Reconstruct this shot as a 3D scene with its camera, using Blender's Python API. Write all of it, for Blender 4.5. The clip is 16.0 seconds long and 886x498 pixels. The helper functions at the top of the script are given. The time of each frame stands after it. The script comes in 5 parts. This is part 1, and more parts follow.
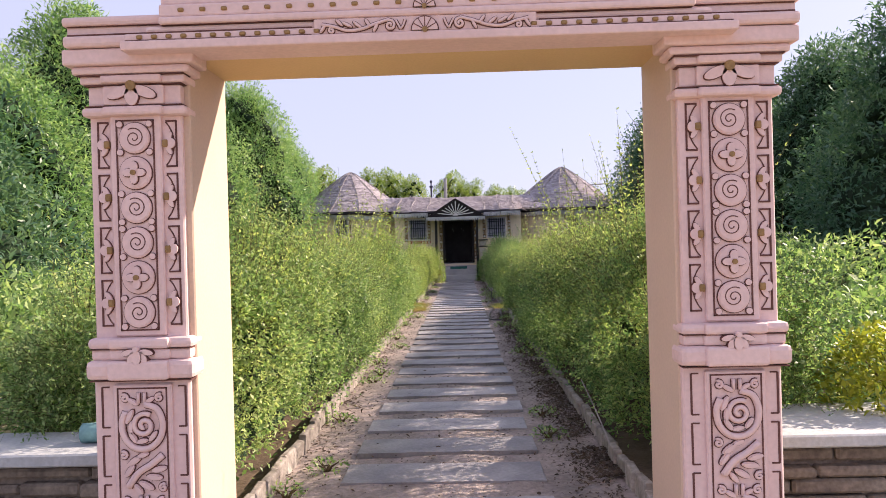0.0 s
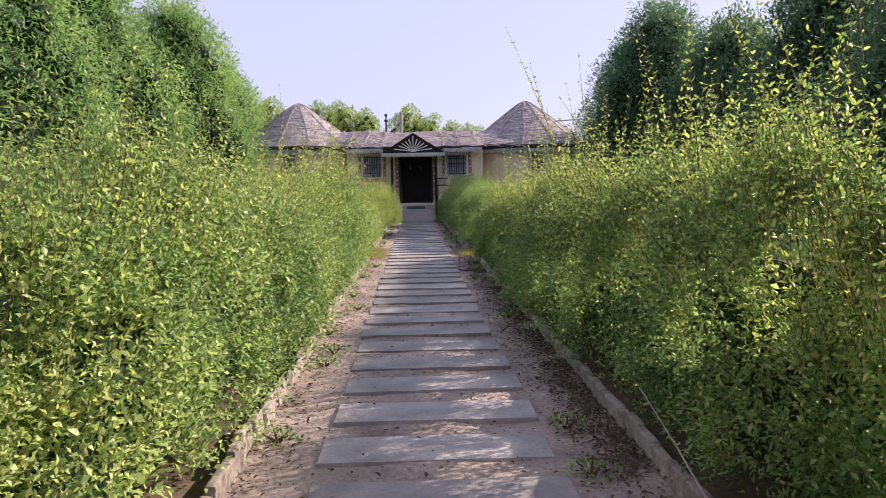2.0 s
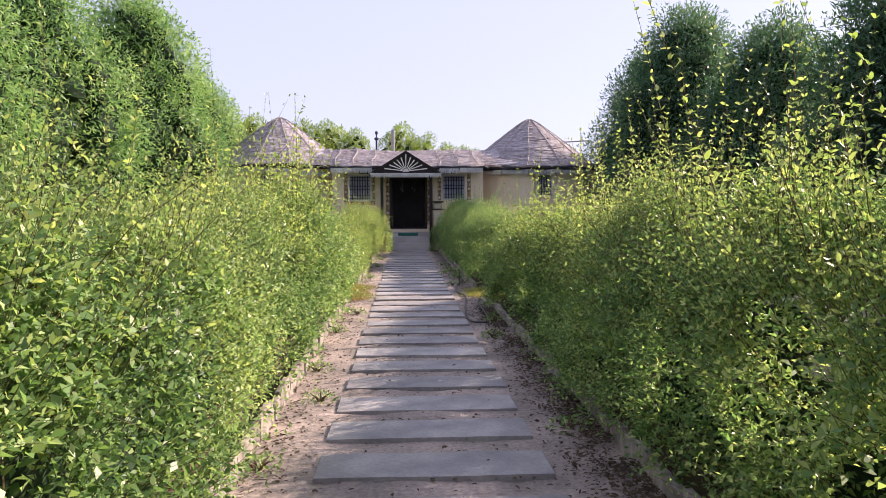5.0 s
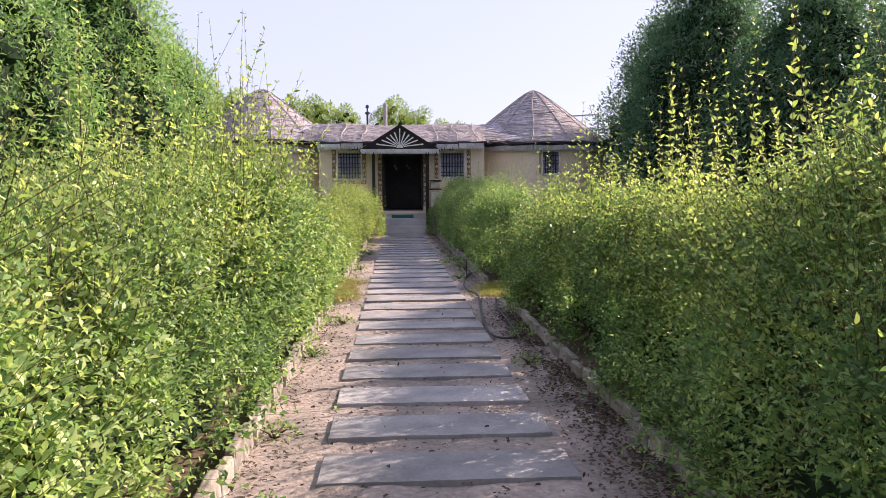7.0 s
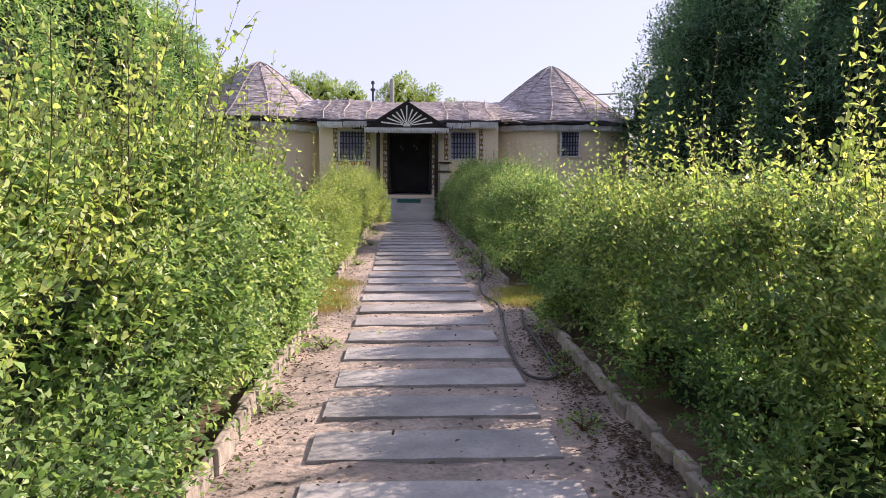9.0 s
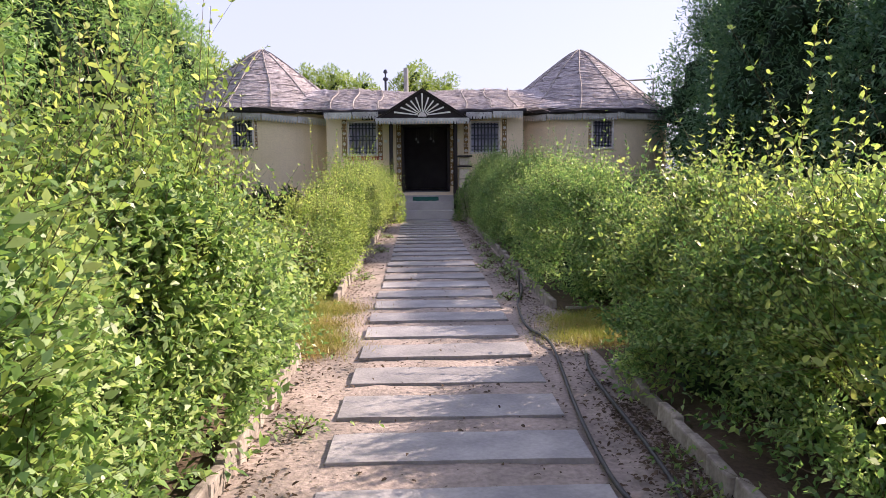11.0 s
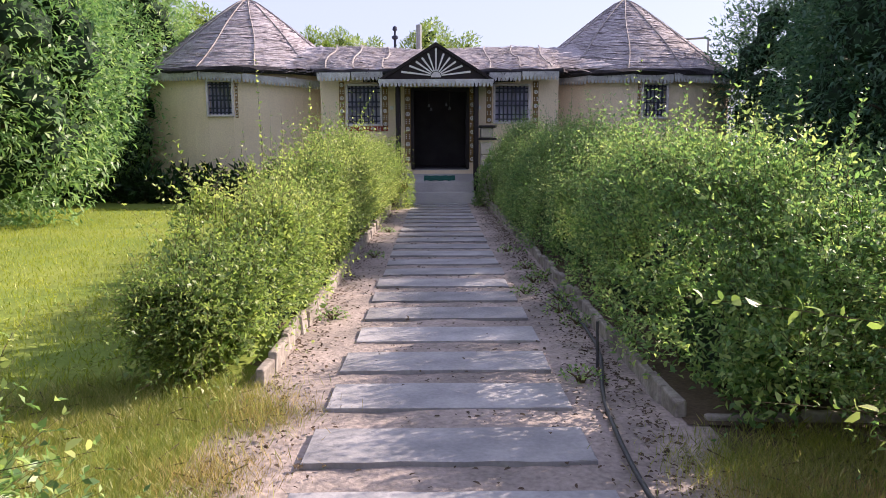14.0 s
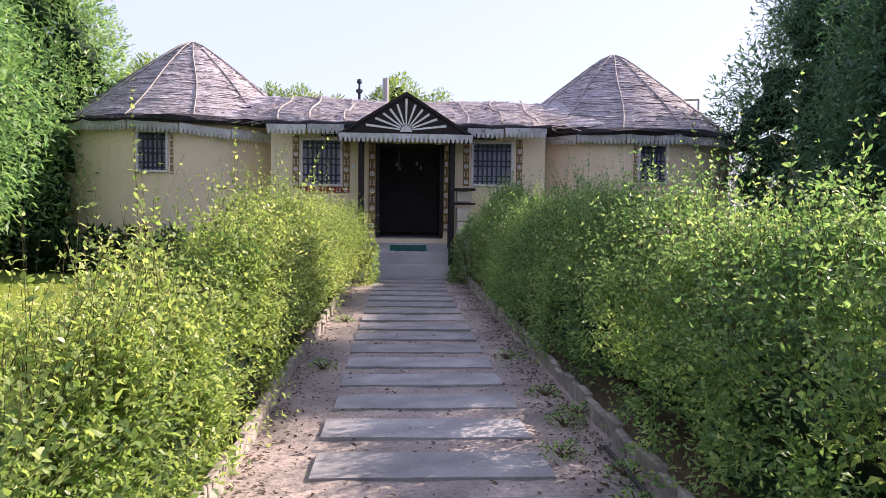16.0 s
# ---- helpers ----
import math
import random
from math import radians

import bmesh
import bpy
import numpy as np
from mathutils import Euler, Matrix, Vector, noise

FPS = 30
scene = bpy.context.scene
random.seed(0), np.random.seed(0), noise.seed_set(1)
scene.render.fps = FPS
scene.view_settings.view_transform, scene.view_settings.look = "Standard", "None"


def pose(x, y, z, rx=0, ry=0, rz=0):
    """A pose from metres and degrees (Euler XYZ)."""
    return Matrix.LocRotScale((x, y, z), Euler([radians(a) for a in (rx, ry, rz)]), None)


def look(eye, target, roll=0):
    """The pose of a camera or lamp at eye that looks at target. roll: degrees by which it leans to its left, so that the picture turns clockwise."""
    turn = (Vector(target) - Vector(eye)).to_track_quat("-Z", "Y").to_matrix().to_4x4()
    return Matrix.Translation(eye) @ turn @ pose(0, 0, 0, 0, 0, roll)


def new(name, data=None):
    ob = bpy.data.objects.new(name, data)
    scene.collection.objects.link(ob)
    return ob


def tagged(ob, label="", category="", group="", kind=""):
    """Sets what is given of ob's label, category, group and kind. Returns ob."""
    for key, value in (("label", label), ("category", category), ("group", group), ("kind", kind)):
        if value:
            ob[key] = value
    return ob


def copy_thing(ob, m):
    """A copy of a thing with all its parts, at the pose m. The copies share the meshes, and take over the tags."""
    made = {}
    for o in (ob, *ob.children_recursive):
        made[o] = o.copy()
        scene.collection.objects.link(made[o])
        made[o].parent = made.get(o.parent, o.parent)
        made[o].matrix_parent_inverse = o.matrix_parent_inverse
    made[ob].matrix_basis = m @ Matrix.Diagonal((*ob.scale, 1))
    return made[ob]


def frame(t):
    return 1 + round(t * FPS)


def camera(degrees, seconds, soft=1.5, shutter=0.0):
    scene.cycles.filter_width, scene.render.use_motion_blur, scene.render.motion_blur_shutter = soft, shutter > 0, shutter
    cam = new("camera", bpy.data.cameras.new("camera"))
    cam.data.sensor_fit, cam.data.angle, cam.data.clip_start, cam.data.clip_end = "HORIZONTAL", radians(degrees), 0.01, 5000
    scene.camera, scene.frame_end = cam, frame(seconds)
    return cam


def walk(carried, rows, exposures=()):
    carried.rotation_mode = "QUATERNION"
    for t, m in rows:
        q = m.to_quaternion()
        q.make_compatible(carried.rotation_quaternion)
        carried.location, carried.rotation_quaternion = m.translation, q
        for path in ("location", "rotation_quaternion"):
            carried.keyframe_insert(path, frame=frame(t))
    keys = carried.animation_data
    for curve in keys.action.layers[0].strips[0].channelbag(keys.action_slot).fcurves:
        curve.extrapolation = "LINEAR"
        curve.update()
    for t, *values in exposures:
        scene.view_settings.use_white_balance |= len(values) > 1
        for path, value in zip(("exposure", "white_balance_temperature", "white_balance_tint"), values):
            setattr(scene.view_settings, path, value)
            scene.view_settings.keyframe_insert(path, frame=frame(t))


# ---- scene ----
cam = camera(62.1, 16.0, 0.7)

PATH = [
    (0, (0.137, -0.778, 1.403), (0.087, 1.221, 1.401), -1.6),
    (0.5, (0.113, -0.249, 1.394), (0.154, 1.746, 1.266), -0.9),
    (1, (0.083, 0.276, 1.349), (0.097, 2.266, 1.153), -0.2),
    (1.5, (0.007, 0.715, 1.346), (0.036, 2.704, 1.133), -0.6),
    (2, (-0.096, 1.186, 1.41), (-0.019, 3.177, 1.239), -1.1),
    (2.5, (-0.104, 1.659, 1.375), (-0.103, 3.655, 1.252), -0.9),
    (3, (-0.095, 2.127, 1.379), (-0.062, 4.124, 1.269), -0.7),
    (3.5, (-0.097, 2.593, 1.386), (0.044, 4.585, 1.271), -0.7),
    (4, (-0.107, 3.103, 1.342), (-0.001, 5.097, 1.23), -0.2),
    (4.2, (-0.117, 3.329, 1.358), (-0.033, 5.325, 1.248), -0.1),
    (6.3, (-0.207, 5.993, 1.368), (-0.119, 7.989, 1.27), -0.0),
    (6.5, (-0.221, 6.178, 1.375), (-0.111, 8.173, 1.287), -0.1),
    (7, (-0.224, 6.605, 1.34), (-0.097, 8.595, 1.186), -0.4),
    (7.5, (-0.235, 6.995, 1.347), (-0.118, 8.981, 1.136), 0.3),
    (8, (-0.203, 7.447, 1.374), (-0.061, 9.434, 1.187), 0.5),
    (8.2, (-0.159, 7.607, 1.357), (-0.052, 9.596, 1.18), 1.0),
    (10.3, (-0.136, 9.719, 1.32), (-0.104, 11.706, 1.1), -0.1),
    (10.5, (-0.152, 9.942, 1.329), (-0.111, 11.929, 1.101), -0.3),
    (11, (-0.159, 10.463, 1.328), (-0.098, 12.451, 1.116), -0.5),
    (11.5, (-0.149, 10.984, 1.336), (-0.108, 12.974, 1.141), -0.9),
    (12, (-0.154, 11.539, 1.314), (-0.09, 13.525, 1.085), -1.2),
    (12.5, (-0.118, 12.164, 1.225), (-0.076, 14.138, 0.904), -0.5),
    (13, (-0.117, 12.789, 1.241), (-0.099, 14.758, 0.894), 0.3),
    (13.5, (-0.101, 13.379, 1.291), (-0.078, 15.35, 0.954), -0.3),
    (14, (-0.055, 13.958, 1.307), (-0.04, 15.938, 1.027), -0.2),
    (14.5, (-0.077, 14.641, 1.296), (-0.022, 16.635, 1.144), 1.0),
    (15, (-0.108, 15.269, 1.301), (-0.026, 17.264, 1.191), 1.2),
    (15.5, (-0.132, 15.871, 1.337), (-0.049, 17.867, 1.233), 1.1),
    (16, (-0.178, 16.431, 1.341), (-0.059, 18.424, 1.231), 0.8),
]
EXPOSURE = [(t, stops, 6500 if t < 12 else 6200, 23) for t, stops in ((0, 0.98), (0.5, 1.03), (1.5, 0.93), (3, 0.88), (4, 1.02), (7.5, 1.12), (8, 1.04), (11, 1.14), (12.5, 1.18), (13.5, 1.1), (14.5, 1.06), (15, 1.16), (16, 1.24))]
walk(cam, [(t, look(eye, target, roll)) for t, eye, target, roll in PATH if t % 0.5 == 0], EXPOSURE)
SUN = Vector((1.12, 0.56, 0.78)).normalized()      # towards the sun
world = bpy.data.worlds.new("sky")
scene.world = world
world.use_nodes = True
wn = world.node_tree.nodes
sky = wn.new("ShaderNodeTexSky")
sky.sky_type, sky.sun_disc = "NISHITA", False
sky.sun_elevation, sky.sun_rotation = math.asin(SUN.z), math.atan2(SUN.x, SUN.y)
sky.air_density, sky.dust_density, sky.ozone_density = 1.0, 1.6, 1.5
wn["Background"].inputs[1].default_value = 0.021
haze = wn.new("ShaderNodeBackground")              # pale veil of a hazy sky, alike all round
haze.inputs[0].default_value, haze.inputs[1].default_value = (0.725, 0.785, 1.0, 1), 0.415
both = wn.new("ShaderNodeAddShader")
world.node_tree.links.new(sky.outputs[0], wn["Background"].inputs[0])
world.node_tree.links.new(wn["Background"].outputs[0], both.inputs[0])
world.node_tree.links.new(haze.outputs[0], both.inputs[1])
world.node_tree.links.new(both.outputs[0], wn["World Output"].inputs[0])
sun = new("sun", bpy.data.lights.new("sun", "SUN"))
sun.data.energy, sun.data.angle, sun.data.color = 5.0, radians(0.6), (1.0, 0.86, 0.665)
sun.rotation_euler = (-SUN).to_track_quat("-Z", "Y").to_euler()

# ---- materials ----


def material(name, colour, rough=0.8, vary=0.25, scale=6.0, fine=60.0, bump=0.25, metal=0.0, dark=None, per=None, spec=0.3):
    """A surface with stains at one scale and grain at another; per: variation by piece ('object' or 'island')."""
    m = bpy.data.materials.new(name)
    m.use_nodes = True
    n, l = m.node_tree.nodes, m.node_tree.links
    b = n["Principled BSDF"]
    b.inputs["Roughness"].default_value, b.inputs["Metallic"].default_value = rough, metal
    b.inputs["Specular IOR Level"].default_value = spec
    co = n.new("ShaderNodeTexCoord").outputs["Object"]
    big, small = n.new("ShaderNodeTexNoise"), n.new("ShaderNodeTexNoise")
    for t, s, d in ((big, scale, 5), (small, fine, 3)):
        t.inputs["Scale"].default_value, t.inputs["Detail"].default_value = s, d
        l.new(co, t.inputs["Vector"])
    ramp = n.new("ShaderNodeValToRGB")
    low = dark or tuple(c * (1 - vary * 1.6) for c in colour)
    ramp.color_ramp.elements[0].position, ramp.color_ramp.elements[1].position = 0.3, 0.7
    ramp.color_ramp.elements[0].color, ramp.color_ramp.elements[1].color = (*low, 1), (*colour, 1)
    l.new(big.outputs[0], ramp.inputs[0])
    grain = n.new("ShaderNodeMapRange")
    grain.inputs["From Min"].default_value, grain.inputs["From Max"].default_value = 0.25, 0.75
    grain.inputs["To Min"].default_value, grain.inputs["To Max"].default_value = 1 - vary, 1 + vary * 0.6
    l.new(small.outputs[0], grain.inputs[0])
    mul = n.new("ShaderNodeVectorMath")
    mul.operation = "MULTIPLY"
    l.new(ramp.outputs[0], mul.inputs[0])
    l.new(grain.outputs[0], mul.inputs[1])
    out = mul.outputs[0]
    if per:
        r = n.new("ShaderNodeObjectInfo").outputs["Random"] if per == "object" else n.new("ShaderNodeNewGeometry").outputs["Random Per Island"]
        mr = n.new("ShaderNodeMapRange")
        mr.inputs["To Min"].default_value, mr.inputs["To Max"].default_value = 0.78, 1.15
        l.new(r, mr.inputs[0])
        m2 = n.new("ShaderNodeVectorMath")
        m2.operation = "MULTIPLY"
        l.new(out, m2.inputs[0])
        l.new(mr.outputs[0], m2.inputs[1])
        out = m2.outputs[0]
    l.new(out, b.inputs["Base Color"])
    if bump:
        bp = n.new("ShaderNodeBump")
        bp.inputs["Strength"].default_value, bp.inputs["Distance"].default_value = bump, 0.01
        l.new(small.outputs[0], bp.inputs["Height"])
        l.new(bp.outputs[0], b.inputs["Normal"])
    return m


def leaf_material(name, deep, mid, bright, glow=0.35, patch=0.8):
    """Leaves: colour by leaf and by patch of the plant, with light through the blade."""
    m = bpy.data.materials.new(name)
    m.use_nodes = True
    n, l = m.node_tree.nodes, m.node_tree.links
    b = n["Principled BSDF"]
    b.inputs["Roughness"].default_value, b.inputs["Specular IOR Level"].default_value = 0.42, 0.45
    rnd = n.new("ShaderNodeNewGeometry").outputs["Random Per Island"]
    noise_ = n.new("ShaderNodeTexNoise")
    noise_.inputs["Scale"].default_value, noise_.inputs["Detail"].default_value = patch, 4
    l.new(n.new("ShaderNodeTexCoord").outputs["Object"], noise_.inputs["Vector"])
    mix = n.new("ShaderNodeMath")
    mix.operation = "MULTIPLY_ADD"
    mix.inputs[1].default_value = 0.55
    sub = n.new("ShaderNodeMapRange")
    sub.inputs["From Min"].default_value, sub.inputs["From Max"].default_value = 0.3, 0.7
    sub.inputs["To Min"].default_value, sub.inputs["To Max"].default_value = 0.0, 0.45
    l.new(noise_.outputs[0], sub.inputs[0])
    l.new(rnd, mix.inputs[0])
    l.new(sub.outputs[0], mix.inputs[2])
    ramp = n.new("ShaderNodeValToRGB")
    e = ramp.color_ramp.elements
    e[0].position, e[0].color = 0.05, (*deep, 1)
    e[1].position, e[1].color = 0.95, (*bright, 1)
    k = e.new(0.5)
    k.color = (*mid, 1)
    l.new(mix.outputs[0], ramp.inputs[0])
    l.new(ramp.outputs[0], b.inputs["Base Color"])
    tr, ms = n.new("ShaderNodeBsdfTranslucent"), n.new("ShaderNodeMixShader")
    ms.inputs[0].default_value = glow
    thru = n.new("ShaderNodeVectorMath")               # light that comes through is yellower
    thru.operation = "MULTIPLY"
    thru.inputs[1].default_value = (1.38, 1.40, 0.95)
    l.new(ramp.outputs[0], thru.inputs[0])
    l.new(thru.outputs[0], tr.inputs[0])
    l.new(b.outputs[0], ms.inputs[1])
    l.new(tr.outputs[0], ms.inputs[2])
    l.new(ms.outputs[0], n["Material Output"].inputs[0])
    return m


PINK = material("pink_painted_plaster", (0.82, 0.615, 0.585), 0.75, 0.08, 2.5, 50, 0.12, dark=(0.73, 0.53, 0.505))
CREAM = material("cream_painted_plaster", (0.66, 0.50, 0.385), 0.8, 0.06, 1.5, 80, 0.1, dark=(0.61, 0.455, 0.35))
SOFFIT = material("ochre_cream_plaster", (0.78, 0.56, 0.31), 0.8, 0.06, 1.5, 80, 0.1, dark=(0.70, 0.49, 0.26))
OUTLINE = material("brown_antique_paint", (0.17, 0.075, 0.065), 0.8, 0.2, 20, 90, 0.1)
GOLD = material("gold_paint", (0.38, 0.235, 0.10), 0.65, 0.2, 20, 90, 0.1, metal=0.1)
SLATE = material("grey_stone_slab", (0.40, 0.38, 0.385), 0.6, 0.16, 4.0, 45, 0.35, dark=(0.225, 0.22, 0.235), per="object")
SAND = material("sandy_soil", (0.44, 0.36, 0.325), 0.95, 0.32, 2.2, 35, 0.9, dark=(0.22, 0.19, 0.175))
SOIL = material("garden_soil", (0.16, 0.115, 0.08), 0.95, 0.3, 3, 40, 0.8)
KERB = material("limewashed_kerb", (0.44, 0.40, 0.36), 0.9, 0.25, 7, 45, 0.5, dark=(0.19, 0.16, 0.14), per="object")
GROUND = material("dry_ground", (0.42, 0.35, 0.26), 0.95, 0.3, 0.4, 9, 0.5, dark=(0.25, 0.23, 0.14))
LAWN = material("mown_lawn", (0.235, 0.275, 0.05), 0.9, 0.3, 0.9, 30, 0.8, dark=(0.14, 0.205, 0.03))
MUD = material("ochre_mud_plaster", (0.87, 0.725, 0.55), 0.95, 0.12, 1.2, 30, 0.4, dark=(0.78, 0.635, 0.465))
THATCH = material("weathered_thatch", (0.56, 0.515, 0.545), 0.95, 0.35, 7.0, 40, 1.0, dark=(0.30, 0.265, 0.295))
LOOSE = material("loose_roof_straw", (0.54, 0.49, 0.50), 0.95, 0.3, 5.0, 40, 0.3, dark=(0.23, 0.20, 0.22), per="island")
ROPE = material("pale_thatch_batten", (0.44, 0.40, 0.385), 0.9, 0.25, 8, 60, 0.4)
# frayed eave straw, its colour blackened to carry the eave's shadow line
DARKSTRAW = material("shaded_thatch_edge", (0.055, 0.05, 0.06), 0.95, 0.35, 6, 60, 0.6)
VALANCE = material("whitewashed_fringe_board", (0.66, 0.66, 0.67), 0.85, 0.25, 5, 50, 0.3, dark=(0.40, 0.39, 0.40), per="object")
BROWN = material("dark_stained_timber", (0.024, 0.016, 0.018), 0.6, 0.3, 5, 60, 0.3)
WHITE = material("white_paint", (0.84, 0.82, 0.80), 0.6, 0.15, 8, 60, 0.15, dark=(0.70, 0.67, 0.64))
FRAME = material("lilac_white_window_paint", (0.76, 0.70, 0.72), 0.6, 0.15, 8, 60, 0.15)
GRILLE = material("blue_black_iron", (0.035, 0.04, 0.075), 0.5, 0.2, 20, 80, 0.1, metal=0.3)
OCHRE = material("ochre_relief_clay", (0.30, 0.18, 0.075), 0.85, 0.25, 14, 70, 0.3)
RED = material("red_relief_clay", (0.34, 0.055, 0.04), 0.8, 0.2, 14, 70, 0.2)
CEMENT = material("worn_cement", (0.50, 0.48, 0.475), 0.85, 0.15, 2.5, 40, 0.3, dark=(0.38, 0.36, 0.355))
STONE = material("rough_wall_stone", (0.30, 0.25, 0.20), 0.9, 0.3, 5, 40, 0.7, dark=(0.15, 0.12, 0.10), per="object")
PIER = material("pale_lime_plaster", (0.66, 0.58, 0.50), 0.95, 0.2, 4, 40, 0.5, dark=(0.46, 0.40, 0.34), per="object")
CAP = material("pale_grey_coping", (0.50, 0.52, 0.53), 0.7, 0.15, 3, 50, 0.2)
STEM = material("green_brown_stem", (0.13, 0.10, 0.05), 0.8, 0.3, 15, 80, 0.3)
BARK = material("grey_brown_bark", (0.13, 0.10, 0.07), 0.9, 0.35, 8, 40, 0.8)
HOSE = material("dull_black_hose", (0.06, 0.06, 0.065), 0.5, 0.2, 20, 90, 0.1, per=None)
TURQ = material("turquoise_plastic", (0.22, 0.42, 0.42), 0.4, 0.15, 10, 60, 0.1)
MAT = material("green_woven_mat", (0.03, 0.16, 0.13), 0.95, 0.3, 12, 120, 0.6)
# room surfaces coloured dark in place of indoor shade
DARK = material("room_shade", (0.15, 0.135, 0.145), 0.9, 0.2, 3, 40, 0.2)
PANE = material("blue_window_cloth", (0.66, 0.65, 0.80), 0.7, 0.2, 6, 50, 0.1)
STEEL = material("galvanised_steel", (0.35, 0.35, 0.36), 0.45, 0.15, 10, 60, 0.1, metal=0.7)
STRAW = material("dry_grass_blade", (0.50, 0.36, 0.14), 0.9, 0.2, 3, 60, 0, per="island", dark=(0.36, 0.30, 0.08))
LITTER = material("dead_leaf", (0.11, 0.075, 0.05), 0.9, 0.3, 5, 60, 0, per="island")
BRANCH = material("dead_wood", (0.34, 0.27, 0.20), 0.9, 0.3, 12, 80, 0.4)
LITTER2 = material("curled_dead_leaf", (0.30, 0.20, 0.13), 0.9, 0.3, 5, 60, 0, per="island")
GRASS = leaf_material("lawn_blade", (0.17, 0.235, 0.026), (0.29, 0.34, 0.04), (0.40, 0.42, 0.07), 0.45)
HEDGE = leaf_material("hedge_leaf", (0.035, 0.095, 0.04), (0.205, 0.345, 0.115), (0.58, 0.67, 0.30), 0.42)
# darker copy of the hedge leaf; shade of the right-hand hedges put into its colour
HEDGE2 = leaf_material("shade_tinted_hedge_leaf", (0.03, 0.09, 0.042), (0.175, 0.315, 0.11), (0.53, 0.62, 0.25), 0.52)
HEDGE3 = leaf_material("yellow_hedge_leaf", (0.06, 0.13, 0.04), (0.28, 0.385, 0.11), (0.63, 0.66, 0.26), 0.5)
NET = material("dark_green_fence_cloth", (0.015, 0.10, 0.075), 0.9, 0.25, 2, 80, 0.3)
# near-black green that stands for shade deep in the foliage
CORE = material("foliage_shade_core", (0.028, 0.062, 0.026), 0.9, 0.4, 6, 30, 0.8)
TREE = leaf_material("tree_leaf", (0.06, 0.15, 0.06), (0.165, 0.305, 0.115), (0.37, 0.49, 0.22), 0.46, 0.5)
TREE2 = leaf_material("dark_tree_leaf", (0.03, 0.09, 0.055), (0.075, 0.165, 0.095), (0.18, 0.29, 0.15), 0.38, 0.5)
LIME = leaf_material("lime_leaf", (0.16, 0.20, 0.02), (0.32, 0.36, 0.04), (0.50, 0.48, 0.08), 0.4)
FARLEAF = leaf_material("distant_leaf", (0.10, 0.18, 0.04), (0.21, 0.31, 0.065), (0.36, 0.43, 0.11), 0.4)
BED = leaf_material("broad_dark_leaf", (0.015, 0.045, 0.016), (0.03, 0.075, 0.025), (0.07, 0.12, 0.04), 0.2)
TWIG = leaf_material("grassy_blade", (0.11, 0.165, 0.03), (0.25, 0.275, 0.055), (0.52, 0.44, 0.20), 0.35, 2.5)

# ---- building helpers ----
rng = np.random.default_rng(7)


def world_of(ob):
    return world_of(ob.parent) @ ob.matrix_parent_inverse @ ob.matrix_basis if ob.parent else ob.matrix_basis.copy()


def under(ob, parent):
    if parent:
        ob.parent = parent
        ob.matrix_parent_inverse = world_of(parent).inverted()
    return ob


def thing(name, label, category, loc=(0, 0, 0), group="", kind=""):
    ob = new(name)
    ob.location = loc
    ob.matrix_basis = Matrix.Translation(loc)
    return tagged(ob, label, category, group, kind)


def part(name, bm, mat, parent, label="", smooth=False):
    me = bpy.data.meshes.new(name)
    bm.normal_update()
    bm.to_mesh(me)
    bm.free()
    me.materials.append(mat)
    if smooth:
        me.polygons.foreach_set("use_smooth", [True] * len(me.polygons))
    ob = new(name, me)
    under(ob, parent)
    return tagged(ob, label)


def piece(name, me, parent, m):
    """A further object on a mesh that exists already."""
    ob = new(name, me)
    ob.parent = parent
    ob.matrix_parent_inverse = world_of(parent).inverted()
    ob.matrix_basis = m
    return ob


def mesh_of(bm, mat, name="piece"):
    me = bpy.data.meshes.new(name)
    bm.normal_update()
    bm.to_mesh(me)
    bm.free()
    me.materials.append(mat)
    return me


def box(bm, x0, x1, y0, y1, z0, z1, bevel=0.0, seg=1):
    m = Matrix.LocRotScale(((x0 + x1) / 2, (y0 + y1) / 2, (z0 + z1) / 2), None, (x1 - x0, y1 - y0, z1 - z0))
    vs = bmesh.ops.create_cube(bm, size=1, matrix=m)["verts"]
    if bevel:
        es = list({e for v in vs for e in v.link_edges})
        bmesh.ops.bevel(bm, geom=es, offset=bevel, segments=seg, affect="EDGES", profile=0.5)
    return bm


def boxed(*a, **k):
    return box(bmesh.new(), *a, **k)


def tube(bm, pts, r, n=6, r1=None):
    """A round bar along pts; r1: radius at its end."""
    pts = [Vector(p) for p in pts]
    rings = []
    for i, p in enumerate(pts):
        d = (pts[min(i + 1, len(pts) - 1)] - pts[max(i - 1, 0)]).normalized()
        a = d.orthogonal().normalized() if i == 0 else (side - d * side.dot(d)).normalized()
        side = a
        b = d.cross(a)
        rr = r if r1 is None else r + (r1 - r) * i / (len(pts) - 1)
        rings.append([bm.verts.new(p + (a * math.cos(t) + b * math.sin(t)) * rr) for t in (2 * math.pi * k / n for k in range(n))])
    for a, b in zip(rings, rings[1:]):
        for k in range(n):
            bm.faces.new((a[k], a[(k + 1) % n], b[(k + 1) % n], b[k]))
    bm.faces.new(rings[0][::-1])
    bm.faces.new(rings[-1])
    return bm


